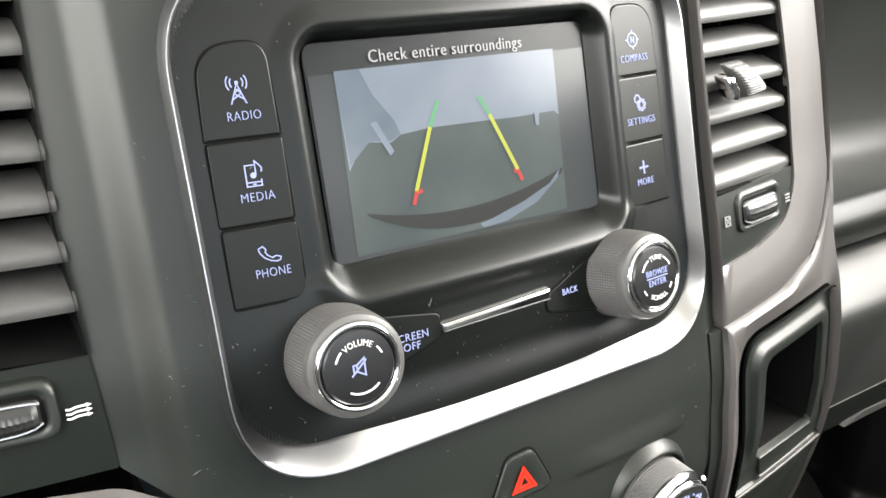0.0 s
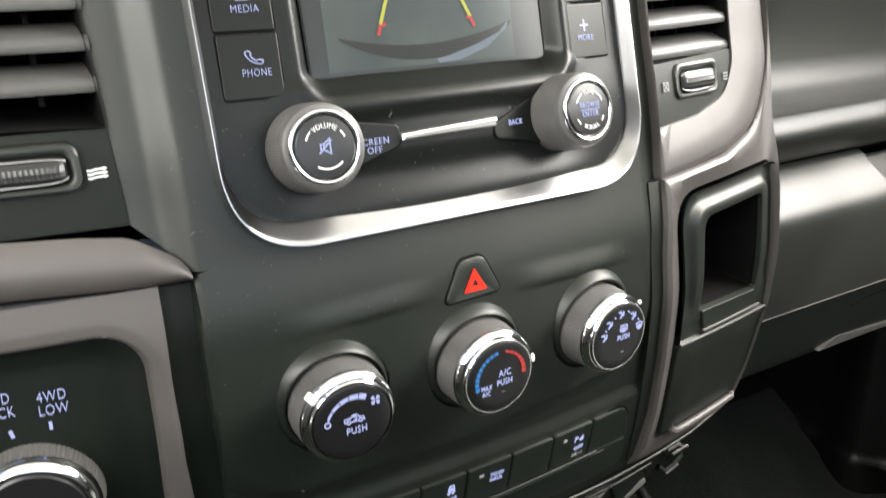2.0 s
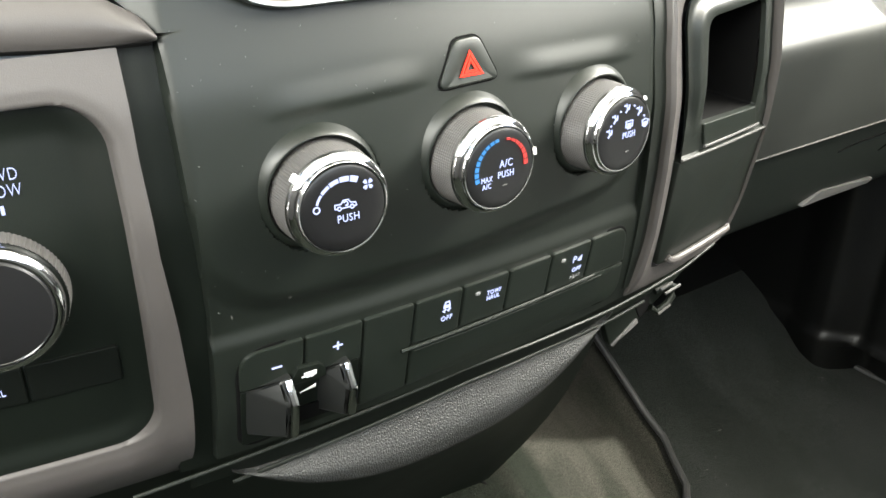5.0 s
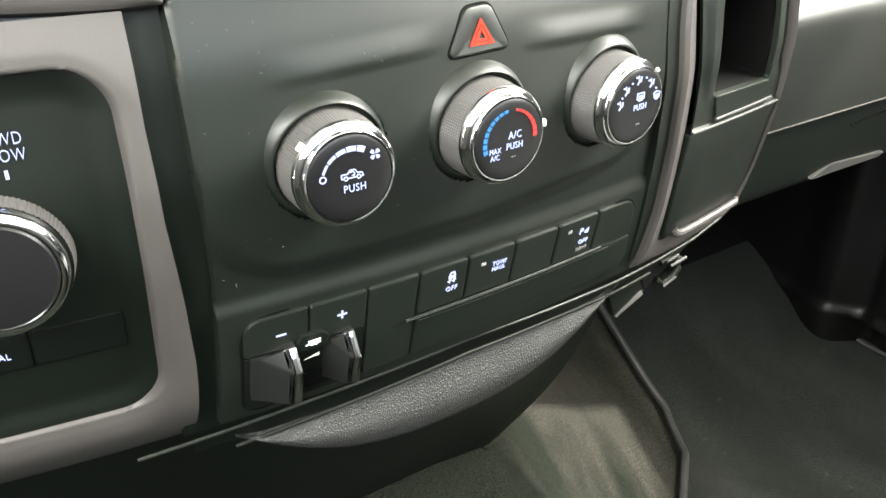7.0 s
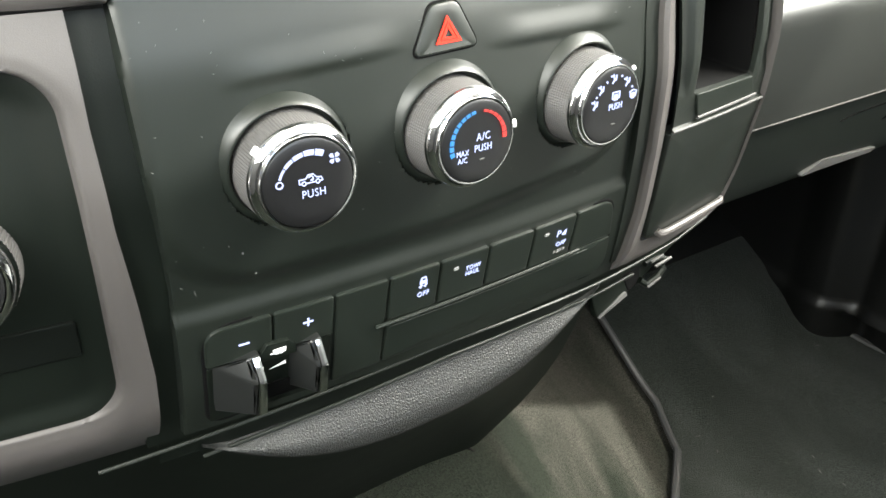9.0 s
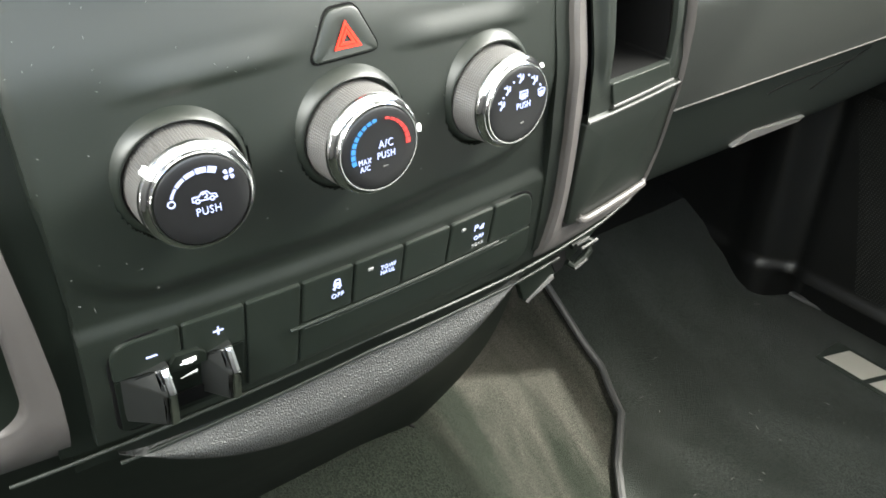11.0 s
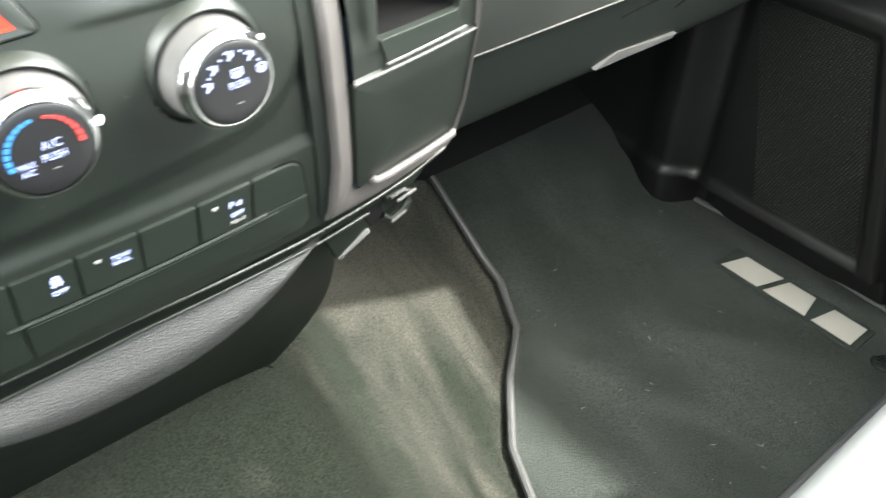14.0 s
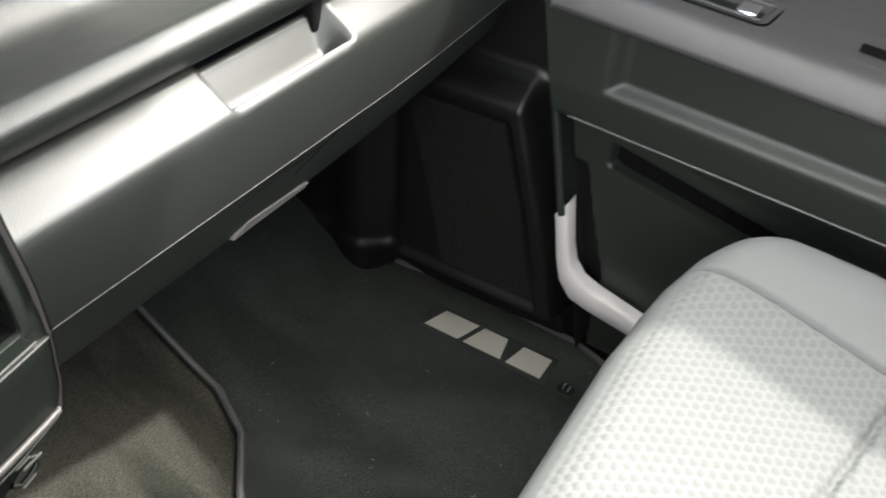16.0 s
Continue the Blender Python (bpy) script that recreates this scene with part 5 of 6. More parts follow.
def slats_of(vent, x0, x1, zlist, tilt, mat, left=True):
    for z in zlist:
        bm = bmesh.new()
        n = 14
        prof = [(0.0, -0.0010), (0.0003, 0.0010), (0.0022, 0.0026), (0.012, 0.0022), (0.019, 0.0), (0.012, -0.0018), (0.0020, -0.0020)]
        rings = []
        for k in range(n + 1):
            x = x0 + (x1 - x0) * k / n
            base = on_face(x, z, 0.0045)
            c, s = math.cos(tilt), math.sin(tilt)
            rings.append([bm.verts.new(base + Vector((0, d * c - h * s, d * s + h * c))) for d, h in prof])
        for a, b in zip(rings, rings[1:]):
            for i in range(len(prof)):
                bm.faces.new((a[i], a[(i + 1) % len(prof)], b[(i + 1) % len(prof)], b[i]))
        bm.faces.new(rings[0]), bm.faces.new(rings[-1])
        part("slat", bm, mat, vent, sharp=50)


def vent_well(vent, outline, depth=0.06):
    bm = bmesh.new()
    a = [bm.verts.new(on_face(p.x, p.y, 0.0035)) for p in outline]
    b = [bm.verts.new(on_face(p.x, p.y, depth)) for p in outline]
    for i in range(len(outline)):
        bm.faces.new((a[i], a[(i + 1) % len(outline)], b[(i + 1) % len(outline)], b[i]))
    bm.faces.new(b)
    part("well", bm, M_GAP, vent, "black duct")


def thumb_wheel(vent, x0, x1, z0, z1):
    """A short ribbed barrel in a rounded hollow, with chromed rims."""
    zc, xc, hx, hz = (z0 + z1) / 2, (x0 + x1) / 2, (x1 - x0) / 2, (z1 - z0) / 2
    part("wheel_surround", ring_band(box_outline(x0 - 0.0042, x1 + 0.0042, z0 - 0.0030, z1 + 0.0040, 0.0045), box_outline(x0 - 0.0010, x1 + 0.0010, z0 - 0.0006, z1 + 0.0010, 0.0030), -0.0030, -0.0026, face_place(0.0), 0.002, 0.0009), M_FASCIA, vent, "moulded surround", sharp=60)
    part("wheel_hollow", slab(box_outline(x0 - 0.0014, x1 + 0.0014, z0 - 0.0010, z1 + 0.0014, 0.0030), 0.002, 0.0002, face_place(0.0028)), M_GAP, vent, "dark hollow")
    rows = []
    n, k = 44, 14
    for j in range(k + 1):
        a = math.pi * j / k
        row = []
        for i in range(n + 1):
            u = 2 * i / n - 1
            end = math.sqrt(max(0.0, 1 - u ** 6))
            r = (0.0030 + (0.0004 if i % 2 and j % 2 else 0.0)) * end
            row.append(on_face(xc + hx * u, zc - hz * (0.80 + 0.20 * end) * math.cos(a), 0.0026 - r * math.sin(a)))
        rows.append(row)
    w = part("thumb_wheel", grid_mesh(rows), M_LEVER, vent, "ribbed black thumb wheel", sharp=20)
    for sgn in (1, -1):
        part("chrome_edge", tube([on_face(xc + hx * u, zc + sgn * hz * (0.94 - 0.30 * u ** 6), 0.0010 + 0.0012 * u ** 6) for u in (q / 8 - 1 for q in range(17))], 0.00045, 8), M_SATCHROME, w, "satin edge")


vent_well(vent_r, rounded([(0.1062, 0.7000), (0.1672, 0.7000), (0.1690, 0.7340), (0.1645, 0.7900), (0.1090, 0.7900)], 0.001))
slats_of(vent_r, 0.1085, 0.1675, [0.7015 + 0.0122 * k for k in range(8)], 0.30, M_SLAT)
for x in (0.122, 0.138, 0.154):
    part("rear_vane", slab(box_outline(x - 0.0010, x + 0.0010, 0.702, 0.788, 0.0005), 0.012, 0.0004, face_place(0.026)), M_BLACK, vent_r)
poly_face("lower_panel", rounded([(0.1062, 0.6725), (0.135, 0.6750), (0.1580, 0.6810), (0.1672, 0.6960), (0.1674, 0.7010), (0.1062, 0.6990)], [0.0008, 0.02, 0.02, 0.012, 0.001, 0.001]), M_FASCIA, vent_r, 0.0035, "black lower panel")
thumb_wheel(vent_r, 0.1262, 0.1502, 0.6862, 0.6945)
part("closed_mark", strokes(sc([[(-1.6, -1.8), (1.6, -1.8), (1.6, 1.8), (-1.6, 1.8), (-1.6, -1.8)], [(-1.6, -1.8), (1.6, 1.8)], [(-1.6, 1.8), (1.6, -1.8)]]), 0.0004, face_frame(0.1160, 0.6902, 0.0030), 0.0005), M_GREYPRINT, vent_r)
part("open_mark", strokes(sc([[(-2, 1.4), (2, 1.4)], [(-2, 0), (2, 0)], [(-2, -1.4), (2, -1.4)]]), 0.0006, face_frame(0.1606, 0.6902, 0.0030), 0.0005), M_GREYPRINT, vent_r)
# the tab that steers the slats
tl, tr, bl, br = Vector((0.1172, 0.7474)), Vector((0.1302, 0.7476)), Vector((0.1289, 0.7338)), Vector((0.1446, 0.7352))
rows = []
for k in range(79):
    v = k / 78
    row = []
    for q in range(15):
        u = q / 14
        p = tl.lerp(tr, u).lerp(bl.lerp(br, u), v)
        rise = (1 - abs(2 * v - 1) ** 3) * (1 - abs(2 * u - 1) ** 8)
        row.append(on_face(p.x, p.y, 0.001 - 0.0066 * rise ** 0.6 - 0.00028 * math.sin(2 * math.pi * 13 * v) * (1 if 0 < q < 14 else 0)))
    rows.append(row)
tab = part("steering_tab", grid_mesh(rows), M_SLAT, vent_r, "ribbed grey tab", sharp=50)
part("chrome_edge", slab(rounded([(0.1126, 0.7443), (0.1160, 0.7388), (0.1168, 0.7350), (0.1212, 0.7342), (0.1236, 0.7384), (0.1200, 0.7438)], 0.0016, 5), 0.006, 0.0022, face_place(-0.0048)), M_CHROME, tab, "bright chrome edge")

# driver side: vent, satin arm and the transfer case panel
vent_l = thing("air_vent", (-0.15, 0.07, 0.68), "air vent with grey slats beside the stack", "air vent", "dashboard vents")
vl = rounded([(-0.215, 0.7010), (-0.1170, 0.6990), (-0.1185, 0.7310), (-0.1160, 0.7920), (-0.215, 0.7920)], 0.0006)
vent_well(vent_l, vl)
slats_of(vent_l, -0.212, -0.1168, [0.7100 + 0.0120 * k for k in range(7)], 0.30, M_SLAT)
for x in (-0.131, -0.150, -0.170):
    part("rear_vane", slab(box_outline(x - 0.0010, x + 0.0010, 0.702, 0.788, 0.0005), 0.012, 0.0004, face_place(0.026)), M_BLACK, vent_l)
poly_face("lower_panel", rounded([(-0.215, 0.6690), (-0.1152, 0.6690), (-0.1168, 0.6985), (-0.215, 0.6985)], 0.0006), M_BLACK, vent_l, 0.0050, "black lower panel")
thumb_wheel(vent_l, -0.1620, -0.1300, 0.6845, 0.6920)
part("open_mark", strokes(sc([[(-3.0, v - 0.15), (-2.0, v - 0.35), (-0.6, v + 0.05), (1.0, v + 0.1), (1.9, v + 0.1)] for v in (1.2, 0.0, -1.2)]), 0.0005, face_frame(-0.1221, 0.6868, 0.0044), 0.0005), M_PLAINWHITE, vent_l)
part("arrow_mark", blobs(sc([[(1.8, v + 0.65), (1.8, v - 0.45), (3.1, v + 0.1)] for v in (1.2, 0.0, -1.2)]), face_frame(-0.1221, 0.6868, 0.0044), 0.0005), M_PLAINWHITE, vent_l)

arm = thing("trim_arm", (-0.16, 0.04, 0.65), "satin grey trim arm running out from the stack", "dashboard trim")
rows = []
for k in range(81):
    x = -0.26 + (0.26 - 0.1010) * k / 80
    top = float(np.interp(x, (-0.26, -0.154, -0.132, -0.1180, -0.1145, -0.1090, -0.1046, -0.1030, -0.1010), (0.6700, 0.6698, 0.6684, 0.6666, 0.6652, 0.6617, 0.6590, 0.6575, 0.6545)))
    low = 0.6515 + 0.002 * smooth01(-0.11, -0.16, x)
    rows.append([on_face(x, low + (top - low) * q / 12, -0.0042 * math.sin(math.pi * min(1, q / 12 * 0.85 + 0.02)) ** 0.7 + 0.003 * (q / 12) ** 3) for q in range(13)])
part("arm", grid_mesh(rows), M_SATIN, arm)
part("seam", tube([on_face(-0.26 + 0.1585 * k / 20, 0.6512 + 0.002 * smooth01(-0.11, -0.16, -0.26 + 0.1585 * k / 20), 0.0006) for k in range(21)], 0.0010, 6), M_GAP, arm, "dark seam under the arm")

box_l = thing("four_wheel_drive_selector", (-0.15, 0.05, 0.5), "four wheel drive knob on recessed black panel, satin grey frame", "drive selector")


def recess_d(x, z):
    """Metres outside the recess's rounded outline."""
    r = 0.015
    qx, qz = abs(x + 0.1814) - 0.0637 + r, abs(z - 0.5760) - 0.0620 + r
    return math.hypot(max(qx, 0), max(qz, 0)) + min(max(qx, qz), 0) - r


def frame_off(x, z):
    d = recess_d(x, z)
    soft = 0.0028 * smooth01(0.016, 0.0, d) ** 1.5 * smooth01(0.535, 0.512, z) * smooth01(-0.116, -0.130, x)
    return 0.0007 * smooth01(0.005, 0.0, d) + 11.0 * max(0.0, 0.516 - z) ** 2 + soft + 0.0125 * smooth01(0.0004, -0.0030, d)


part("frame", sheet_on_face(0.4770, 0.6508, 216, lambda z: -0.262, lambda z: float(np.interp(z, (0.488, 0.53, 0.56, 0.59, 0.62, 0.65), (-0.1078, -0.1073, -0.1090, -0.1114, -0.1120, -0.1113))), 190, frame_off, 0.012), M_SATIN, box_l, "satin grey frame", sharp=60)


def recess_off(x, z):
    return 0.0052 + 0.0028 * smooth01(0.0, -0.010, recess_d(x, z))


part("recess", sheet_on_face(0.5135, 0.6385, 64, lambda z: -0.2455, lambda z: -0.1186, 60, recess_off, 0.01), M_BLACK, box_l, "black recessed panel", sharp=60)
mkn = face_frame(-0.1578, 0.5838, 0.0088, tilt=0.02)
kn = part("knob", lathe([(0.0212, -0.002), (0.0212, 0.001)] + [(0.0210 - 0.0008 * k / 8, 0.0015 + 0.0065 * k / 8) for k in range(9)], 180, mkn, lambda i, j: 0.00014 * (1 if i % 2 else -1) if j > 1 else 0.0, False), M_KNURL, box_l, "grey ribbed knob with chrome ring", sharp=20)
part("chrome_ring", lathe([(0.0201, 0.0076), (0.0201, 0.0088), (0.0197, 0.0104), (0.0188, 0.0120), (0.0177, 0.0129), (0.0168, 0.0128), (0.0165, 0.0120)], 80, mkn, None, False), M_CHROME, kn, "bright chrome ring", sharp=50)
part("cap", lathe([(0.0165, 0.0110), (0.0164, 0.0124), (0.0156, 0.0130), (0.0100, 0.0133), (0.0040, 0.0134)], 72, mkn), M_CAP, kn, "black cap")
a = radians(152)
part("pointer", slab(box_outline(-0.0030, 0.0026, -0.0014, 0.0014, 0.0004), 0.004, 0.0004, frame_place(mkn @ Matrix.Translation((0.0196 * math.cos(a), 0.0196 * math.sin(a), 0.0092)) @ Matrix.Rotation(a, 4, "Z") @ Matrix.Rotation(radians(38), 4, "Y"))), M_PLAINWHITE, kn, "white pointer")
lettering("4WD\nLOW", 0.0036, face_frame(-0.1476, 0.6178, 0.0078), M_WHITE, box_l, width=0.0086, bold=0.00005)
lettering("4WD\nLOCK", 0.0036, face_frame(-0.1630, 0.6195, 0.0078), M_WHITE, box_l, width=0.0092, bold=0.00005)
part("scale_mark", blobs(sc([[(-0.5, -1.3), (0.5, -1.3), (0.5, 1.3), (-0.5, 1.3)]]), face_frame(-0.1494, 0.6103, 0.0078), 0.0003), M_WHITE, box_l)
part("scale_mark", blobs(sc([[(-0.2, -1.3), (0.8, -1.1), (0.2, 1.4), (-0.8, 1.2)]]), face_frame(-0.1606, 0.6098, 0.0078), 0.0003), M_WHITE, box_l)
for x0, x1, txt in ((-0.1790, -0.1546, "NEUTRAL"), (-0.1538, -0.1264, "")):
    b = part("neutral_button" if txt else "blank_button", slab(box_outline(x0, x1, 0.5425, 0.5572, 0.0012), 0.004, 0.0007, face_place(0.0066)), M_BUTTON, box_l)
    if txt:
        lettering(txt, 0.0026, face_frame(-0.1678, 0.5478, 0.0064), M_WHITE, b, width=0.0132, bold=0.00004)


# ---- below the stack ----
knee = thing("knee_bolster", (0.0, 0.07, 0.44), "knee bolster with a pebbled vinyl pad under the stack", "dashboard pad")


def pad_low(x):
    """The lower edge of the padded lens."""
    return 0.4775 - 0.0425 * max(0.0, 1 - abs((x - 0.0125) / 0.1055) ** 2.6)


rows = []
for k in range(81):
    x = -0.0920 + 0.2100 * k / 80
    zt = 0.4740
    row = []
    for q in range(19):
        s = q / 18
        out = 0.0170 - 0.0090 * smooth01(0.0, 0.7, s) - 0.0015 * math.sin(math.pi * s) + 0.012 * max(0.0, (s - 0.80) / 0.20) ** 2
        row.append(Vector((x, face_y(x, 0.478) + out, zt + (pad_low(x) - zt) * s)))
    rows.append(row)
part("pad", grid_mesh(rows), M_KNEE, knee, "pebbled vinyl pad", sharp=70)
rows = []
for k in range(61):
    x = -0.34 + 0.474 * k / 60
    zl = pad_low(x) if -0.0920 < x < 0.1180 else 0.4740
    top = Vector((x, face_y(x, 0.478) + 0.018, zl + 0.003))
    foot = Vector((x + 0.008 * smooth01(0.0, 0.134, x), 0.190 - 0.004 * smooth01(0.08, 0.134, x), 0.250))
    row = []
    for q in range(13):
        f = q / 12
        p = top.lerp(foot, f)
        bulge = math.sin(math.pi * f)
        row.append(p + Vector((0, 0.014, -0.014)) * bulge * smooth01(0.134, 0.05, x) + Vector((0.024, 0, 0)) * math.sin(math.pi * f ** 1.25) * smooth01(0.04, 0.134, x))
    rows.append(row)
part("shell", grid_mesh(rows), M_BLACK, knee, "black plastic shell", sharp=70)
part("shell_side", grid_mesh([[p + Vector((0.0, 0.02 * q, 0.0)) for p in rows[-1]] for q in range(5)]), M_BLACK, knee)
# bag hook at the corner of the stack
hook = thing("bag_hook", (0.168, 0.075, 0.45), "black bag hook under the trim, its highlights in paler grey", "hook")
hook_place = lambda u, v, w: Vector((u, 0.0640 + 0.10 * (u - 0.13) - w, v))
part("plate", slab(rounded([(0.1180, 0.4760), (0.1300, 0.4450), (0.1560, 0.4530), (0.1700, 0.4590), (0.1920, 0.4700), (0.2000, 0.4860)], 0.001), 0.004, 0.0008, hook_place), M_BLACK, hook)
# Paler wedge: the highlight on the plate's edge, put into the colour.
part("tip_highlight", slab(rounded([(0.1300, 0.4436), (0.1535, 0.4508), (0.1520, 0.4540), (0.1490, 0.4532)], [0.0003, 0.0006, 0.0008, 0.0005]), 0.0016, 0.0005, lambda u, v, w: hook_place(u, v, w + 0.0012)), M_PULL, hook, "paler wedge for the plate edge's highlight")
part("socket", slab(rounded([(0.1480, 0.4650), (0.1545, 0.4530), (0.1640, 0.4560), (0.1610, 0.4680)], 0.0016), 0.003, 0.0006, lambda u, v, w: hook_place(u, v, w + 0.0006)), M_GAP, hook, "black socket")
part("loop", tube([hook_place(u, v, w) for u, v, w in ((0.1640, 0.4680, 0.002), (0.1735, 0.4696, 0.004), (0.1790, 0.4672, 0.005), (0.1782, 0.4618, 0.005), (0.1730, 0.4578, 0.005), (0.1655, 0.4550, 0.004), (0.1615, 0.4585, 0.002))], 0.0020, 10), M_BLACK, hook, "black loop")
# Paler grey bars stand for the highlights along the loop.
for ends in (((0.1657, 0.4698, 0.0050), (0.1752, 0.4714, 0.0056)), ((0.1690, 0.4664, 0.0060), (0.1815, 0.4682, 0.0068)), ((0.1650, 0.4544, 0.0058), (0.1742, 0.4580, 0.0068))):
    part("loop_highlight", tube([hook_place(*ends[0]).lerp(hook_place(*ends[1]), q / 4) for q in range(5)], 0.0009, 8), M_SLAT, hook, "paler bar for a highlight")


# ---- passenger dashboard ----
dash = thing("dashboard", (0.5, 0.12, 0.45), "dark grey grained vinyl passenger dashboard with padded lid", "dashboard")
UP = [(0.42, 0.93), (0.30, 0.935), (0.20, 0.905), (0.158, 0.865), (0.150, 0.830), (0.158, 0.800), (0.178, 0.775), (0.188, 0.740), (0.187, 0.690), (0.184, 0.662), (0.176, 0.646), (0.160, 0.6395), (0.135, 0.6405), (0.115, 0.6440), (0.1095, 0.6452), (0.1060, 0.6442), (0.1020, 0.6415), (0.0985, 0.6388), (0.0968, 0.6362), (0.0962, 0.6330), (0.0968, 0.6290), (0.100, 0.6220), (0.107, 0.6150), (0.118, 0.610), (0.126, 0.604)]
PAD = [(0.124, 0.600), (0.121, 0.606), (0.1165, 0.6105), (0.111, 0.6118), (0.105, 0.6092), (0.095, 0.6030), (0.086, 0.5970), (0.0812, 0.5934), (0.0787, 0.5908), (0.0773, 0.5876), (0.0768, 0.5835), (0.0772, 0.5780), (0.0785, 0.5680), (0.0808, 0.5530), (0.0833, 0.5390), (0.0862, 0.5255), (0.0885, 0.5165)]
NOTCH = [(0.124, 0.592), (0.121, 0.599), (0.1175, 0.6035), (0.1145, 0.6045), (0.1115, 0.6020), (0.1050, 0.5800), (0.1000, 0.5755), (0.0890, 0.5820), (0.0815, 0.5900)] + PAD[9:]
LOWP = [(0.0905, 0.5150), (0.0925, 0.5130), (0.0985, 0.5030), (0.1085, 0.4860), (0.1200, 0.4660), (0.1310, 0.4470), (0.1410, 0.4310), (0.1490, 0.4215), (0.1600, 0.4170), (0.185, 0.420), (0.30, 0.44), (0.42, 0.46)]


def swept(profile, x0, x1, n, shift=lambda x: (0, 0)):
    return grid_mesh([[Vector((x0 + (x1 - x0) * k / n, y + shift(x0 + (x1 - x0) * k / n)[0], z + shift(x0 + (x1 - x0) * k / n)[1])) for y, z in profile] for k in range(n + 1)])


bend = lambda x: (0.10 * max(0, x - 0.55) ** 1.5, 0.0)
part("upper_dash", swept(UP, 0.19, 0.88, 50, bend), M_DASHUP, dash, sharp=70)
NX0, NX1 = 0.374, 0.505


def pad_notch():
    """The padded lid, with a finger recess let into its top."""
    rows = []
    n = 276
    for k in range(n + 1):
        x = 0.19 + 0.69 * k / n
        d = smooth01(NX0, NX0 + 0.005, x) * smooth01(NX1, NX1 - 0.014, x)
        row = [Vector((x, y + (v - y) * d + bend(x)[0], z + (w - z) * d)) for (y, z), (v, w) in zip(PAD, NOTCH)]
        rows.append(row)
    return grid_mesh(rows)


part("padded_lid", pad_notch(), M_DASH, dash, sharp=60)
part("glovebox_panel", swept(LOWP, 0.19, 0.88, 50, bend), M_DASHLOW, dash, sharp=70)
part("seam_line", tube([(0.205 + 0.66 * k / 40, 0.0893 + bend(0.205 + 0.66 * k / 40)[0], 0.5158) for k in range(41)], 0.0011, 8), M_SLAT, dash, "thin bright seam")
box_part("latch", 0.489, 0.502, 0.106, 0.124, 0.590, 0.634, M_GAP, dash, "black latch", bevel=0.004)
low_y = lambda z: float(np.interp(z, [p[1] for p in LOWP[7::-1]], [p[0] for p in LOWP[7::-1]]))
part("pull_slot", slab(rounded([(0.411, 0.4312), (0.505, 0.4294), (0.509, 0.4345), (0.430, 0.4425)], [0.0006, 0.0015, 0.001, 0.003]), 0.004, 0.0010, lambda u, v, w: Vector((u, low_y(v) - 0.0014 - w - 0.30 * (0.4425 - v), v))), M_PULL, dash, "pale glovebox pull lip")
part("glovebox_seam", tube([(x, low_y(z) - 0.0003, z) for x, z in ((0.392, 0.4915), (0.402, 0.4945), (0.415, 0.4960), (0.450, 0.4970), (0.488, 0.4980), (0.497, 0.5010), (0.503, 0.5080))], 0.0007, 6), M_GAP, dash, "fine dark seam")
part("glovebox_seam", tube([(x, low_y(z) - 0.0003, z) for x, z in ((0.503, 0.5080), (0.490, 0.4960), (0.466, 0.4745))], 0.0006, 6), M_GAP, dash, "fine dark seam")
box_part("left_dash", -0.88, -0.262, 0.07, 0.50, 0.42, 0.90, M_SHELLDARK, dash, bevel=0.03)
box_part("upper_stack_cap", -0.255, 0.204, 0.095, 0.42, 0.795, 0.93, M_SHELLDARK, dash, bevel=0.012)


# ---- kick panel, sill, door ----
kick = thing("kick_panel", (0.86, 0.25, 0.1), "black plastic kick panel with a fine mesh speaker face", "trim panel")


def kick_edge(z):
    return float(np.interp(z, (0.0, 0.077, 0.217, 0.347, 0.5), (-0.02, 0.000, 0.036, 0.076, 0.10)))


def kick_place(d, z):
    """d: metres ahead of the slanted rear edge."""
    out = smooth01(-0.008, 0.014, d) * smooth01(0.398, 0.358, z)
    x = 0.893 - 0.050 * out
    x += 0.007 * smooth01(0.026, 0.036, d) * smooth01(0.345, 0.335, z) * smooth01(0.06, 0.075, z)
    y = kick_edge(z) + d
    x += 0.034 * smooth01(0.058, 0.046, z) * smooth01(0.30, 0.27, y)
    x += 0.005 * math.exp(-((y - 0.272) / 0.010) ** 2) - 0.026 * smooth01(0.278, 0.318, y) + 0.012 * smooth01(0.33, 0.38, y) - 0.050 * smooth01(0.42, 0.75, y)
    return Vector((x, y, z))


DS = [-0.06, -0.03] + [-0.012 + 0.003 * k for k in range(20)] + [0.05 + 0.006 * k for k in range(60)] + [0.42 + 0.03 * k for k in range(12)]
part("panel", grid_mesh([[kick_place(d, -0.02 + 0.50 * j / 90) for d in DS] for j in range(91)]), M_KICK, kick, sharp=60)
# fine mesh face: rows of small ribs
bm = bmesh.new()
for j in range(86):
    z = 0.078 + 0.0030 * j
    for k in range(36):
        p = kick_place(0.042 + 0.0040 * (k + 0.5 * (j % 2)), z)
        q = [p + Vector((-0.0011, dy, dz)) for dy, dz in ((0, 0.0009), (0.0013, 0), (0, -0.0009), (-0.0013, 0))]
        b4 = [bm.verts.new(v) for v in q]
        top = bm.verts.new(p + Vector((-0.0019, 0, 0)))
        for i in range(4):
            bm.faces.new((b4[i], b4[(i + 1) % 4], top))
part("speaker_mesh", bm, M_BLACK, kick, "fine black mesh")

sill = thing("door_sill", (0.85, -0.03, 0.15), "light grey plastic edge strip at the door opening", "sill trim")
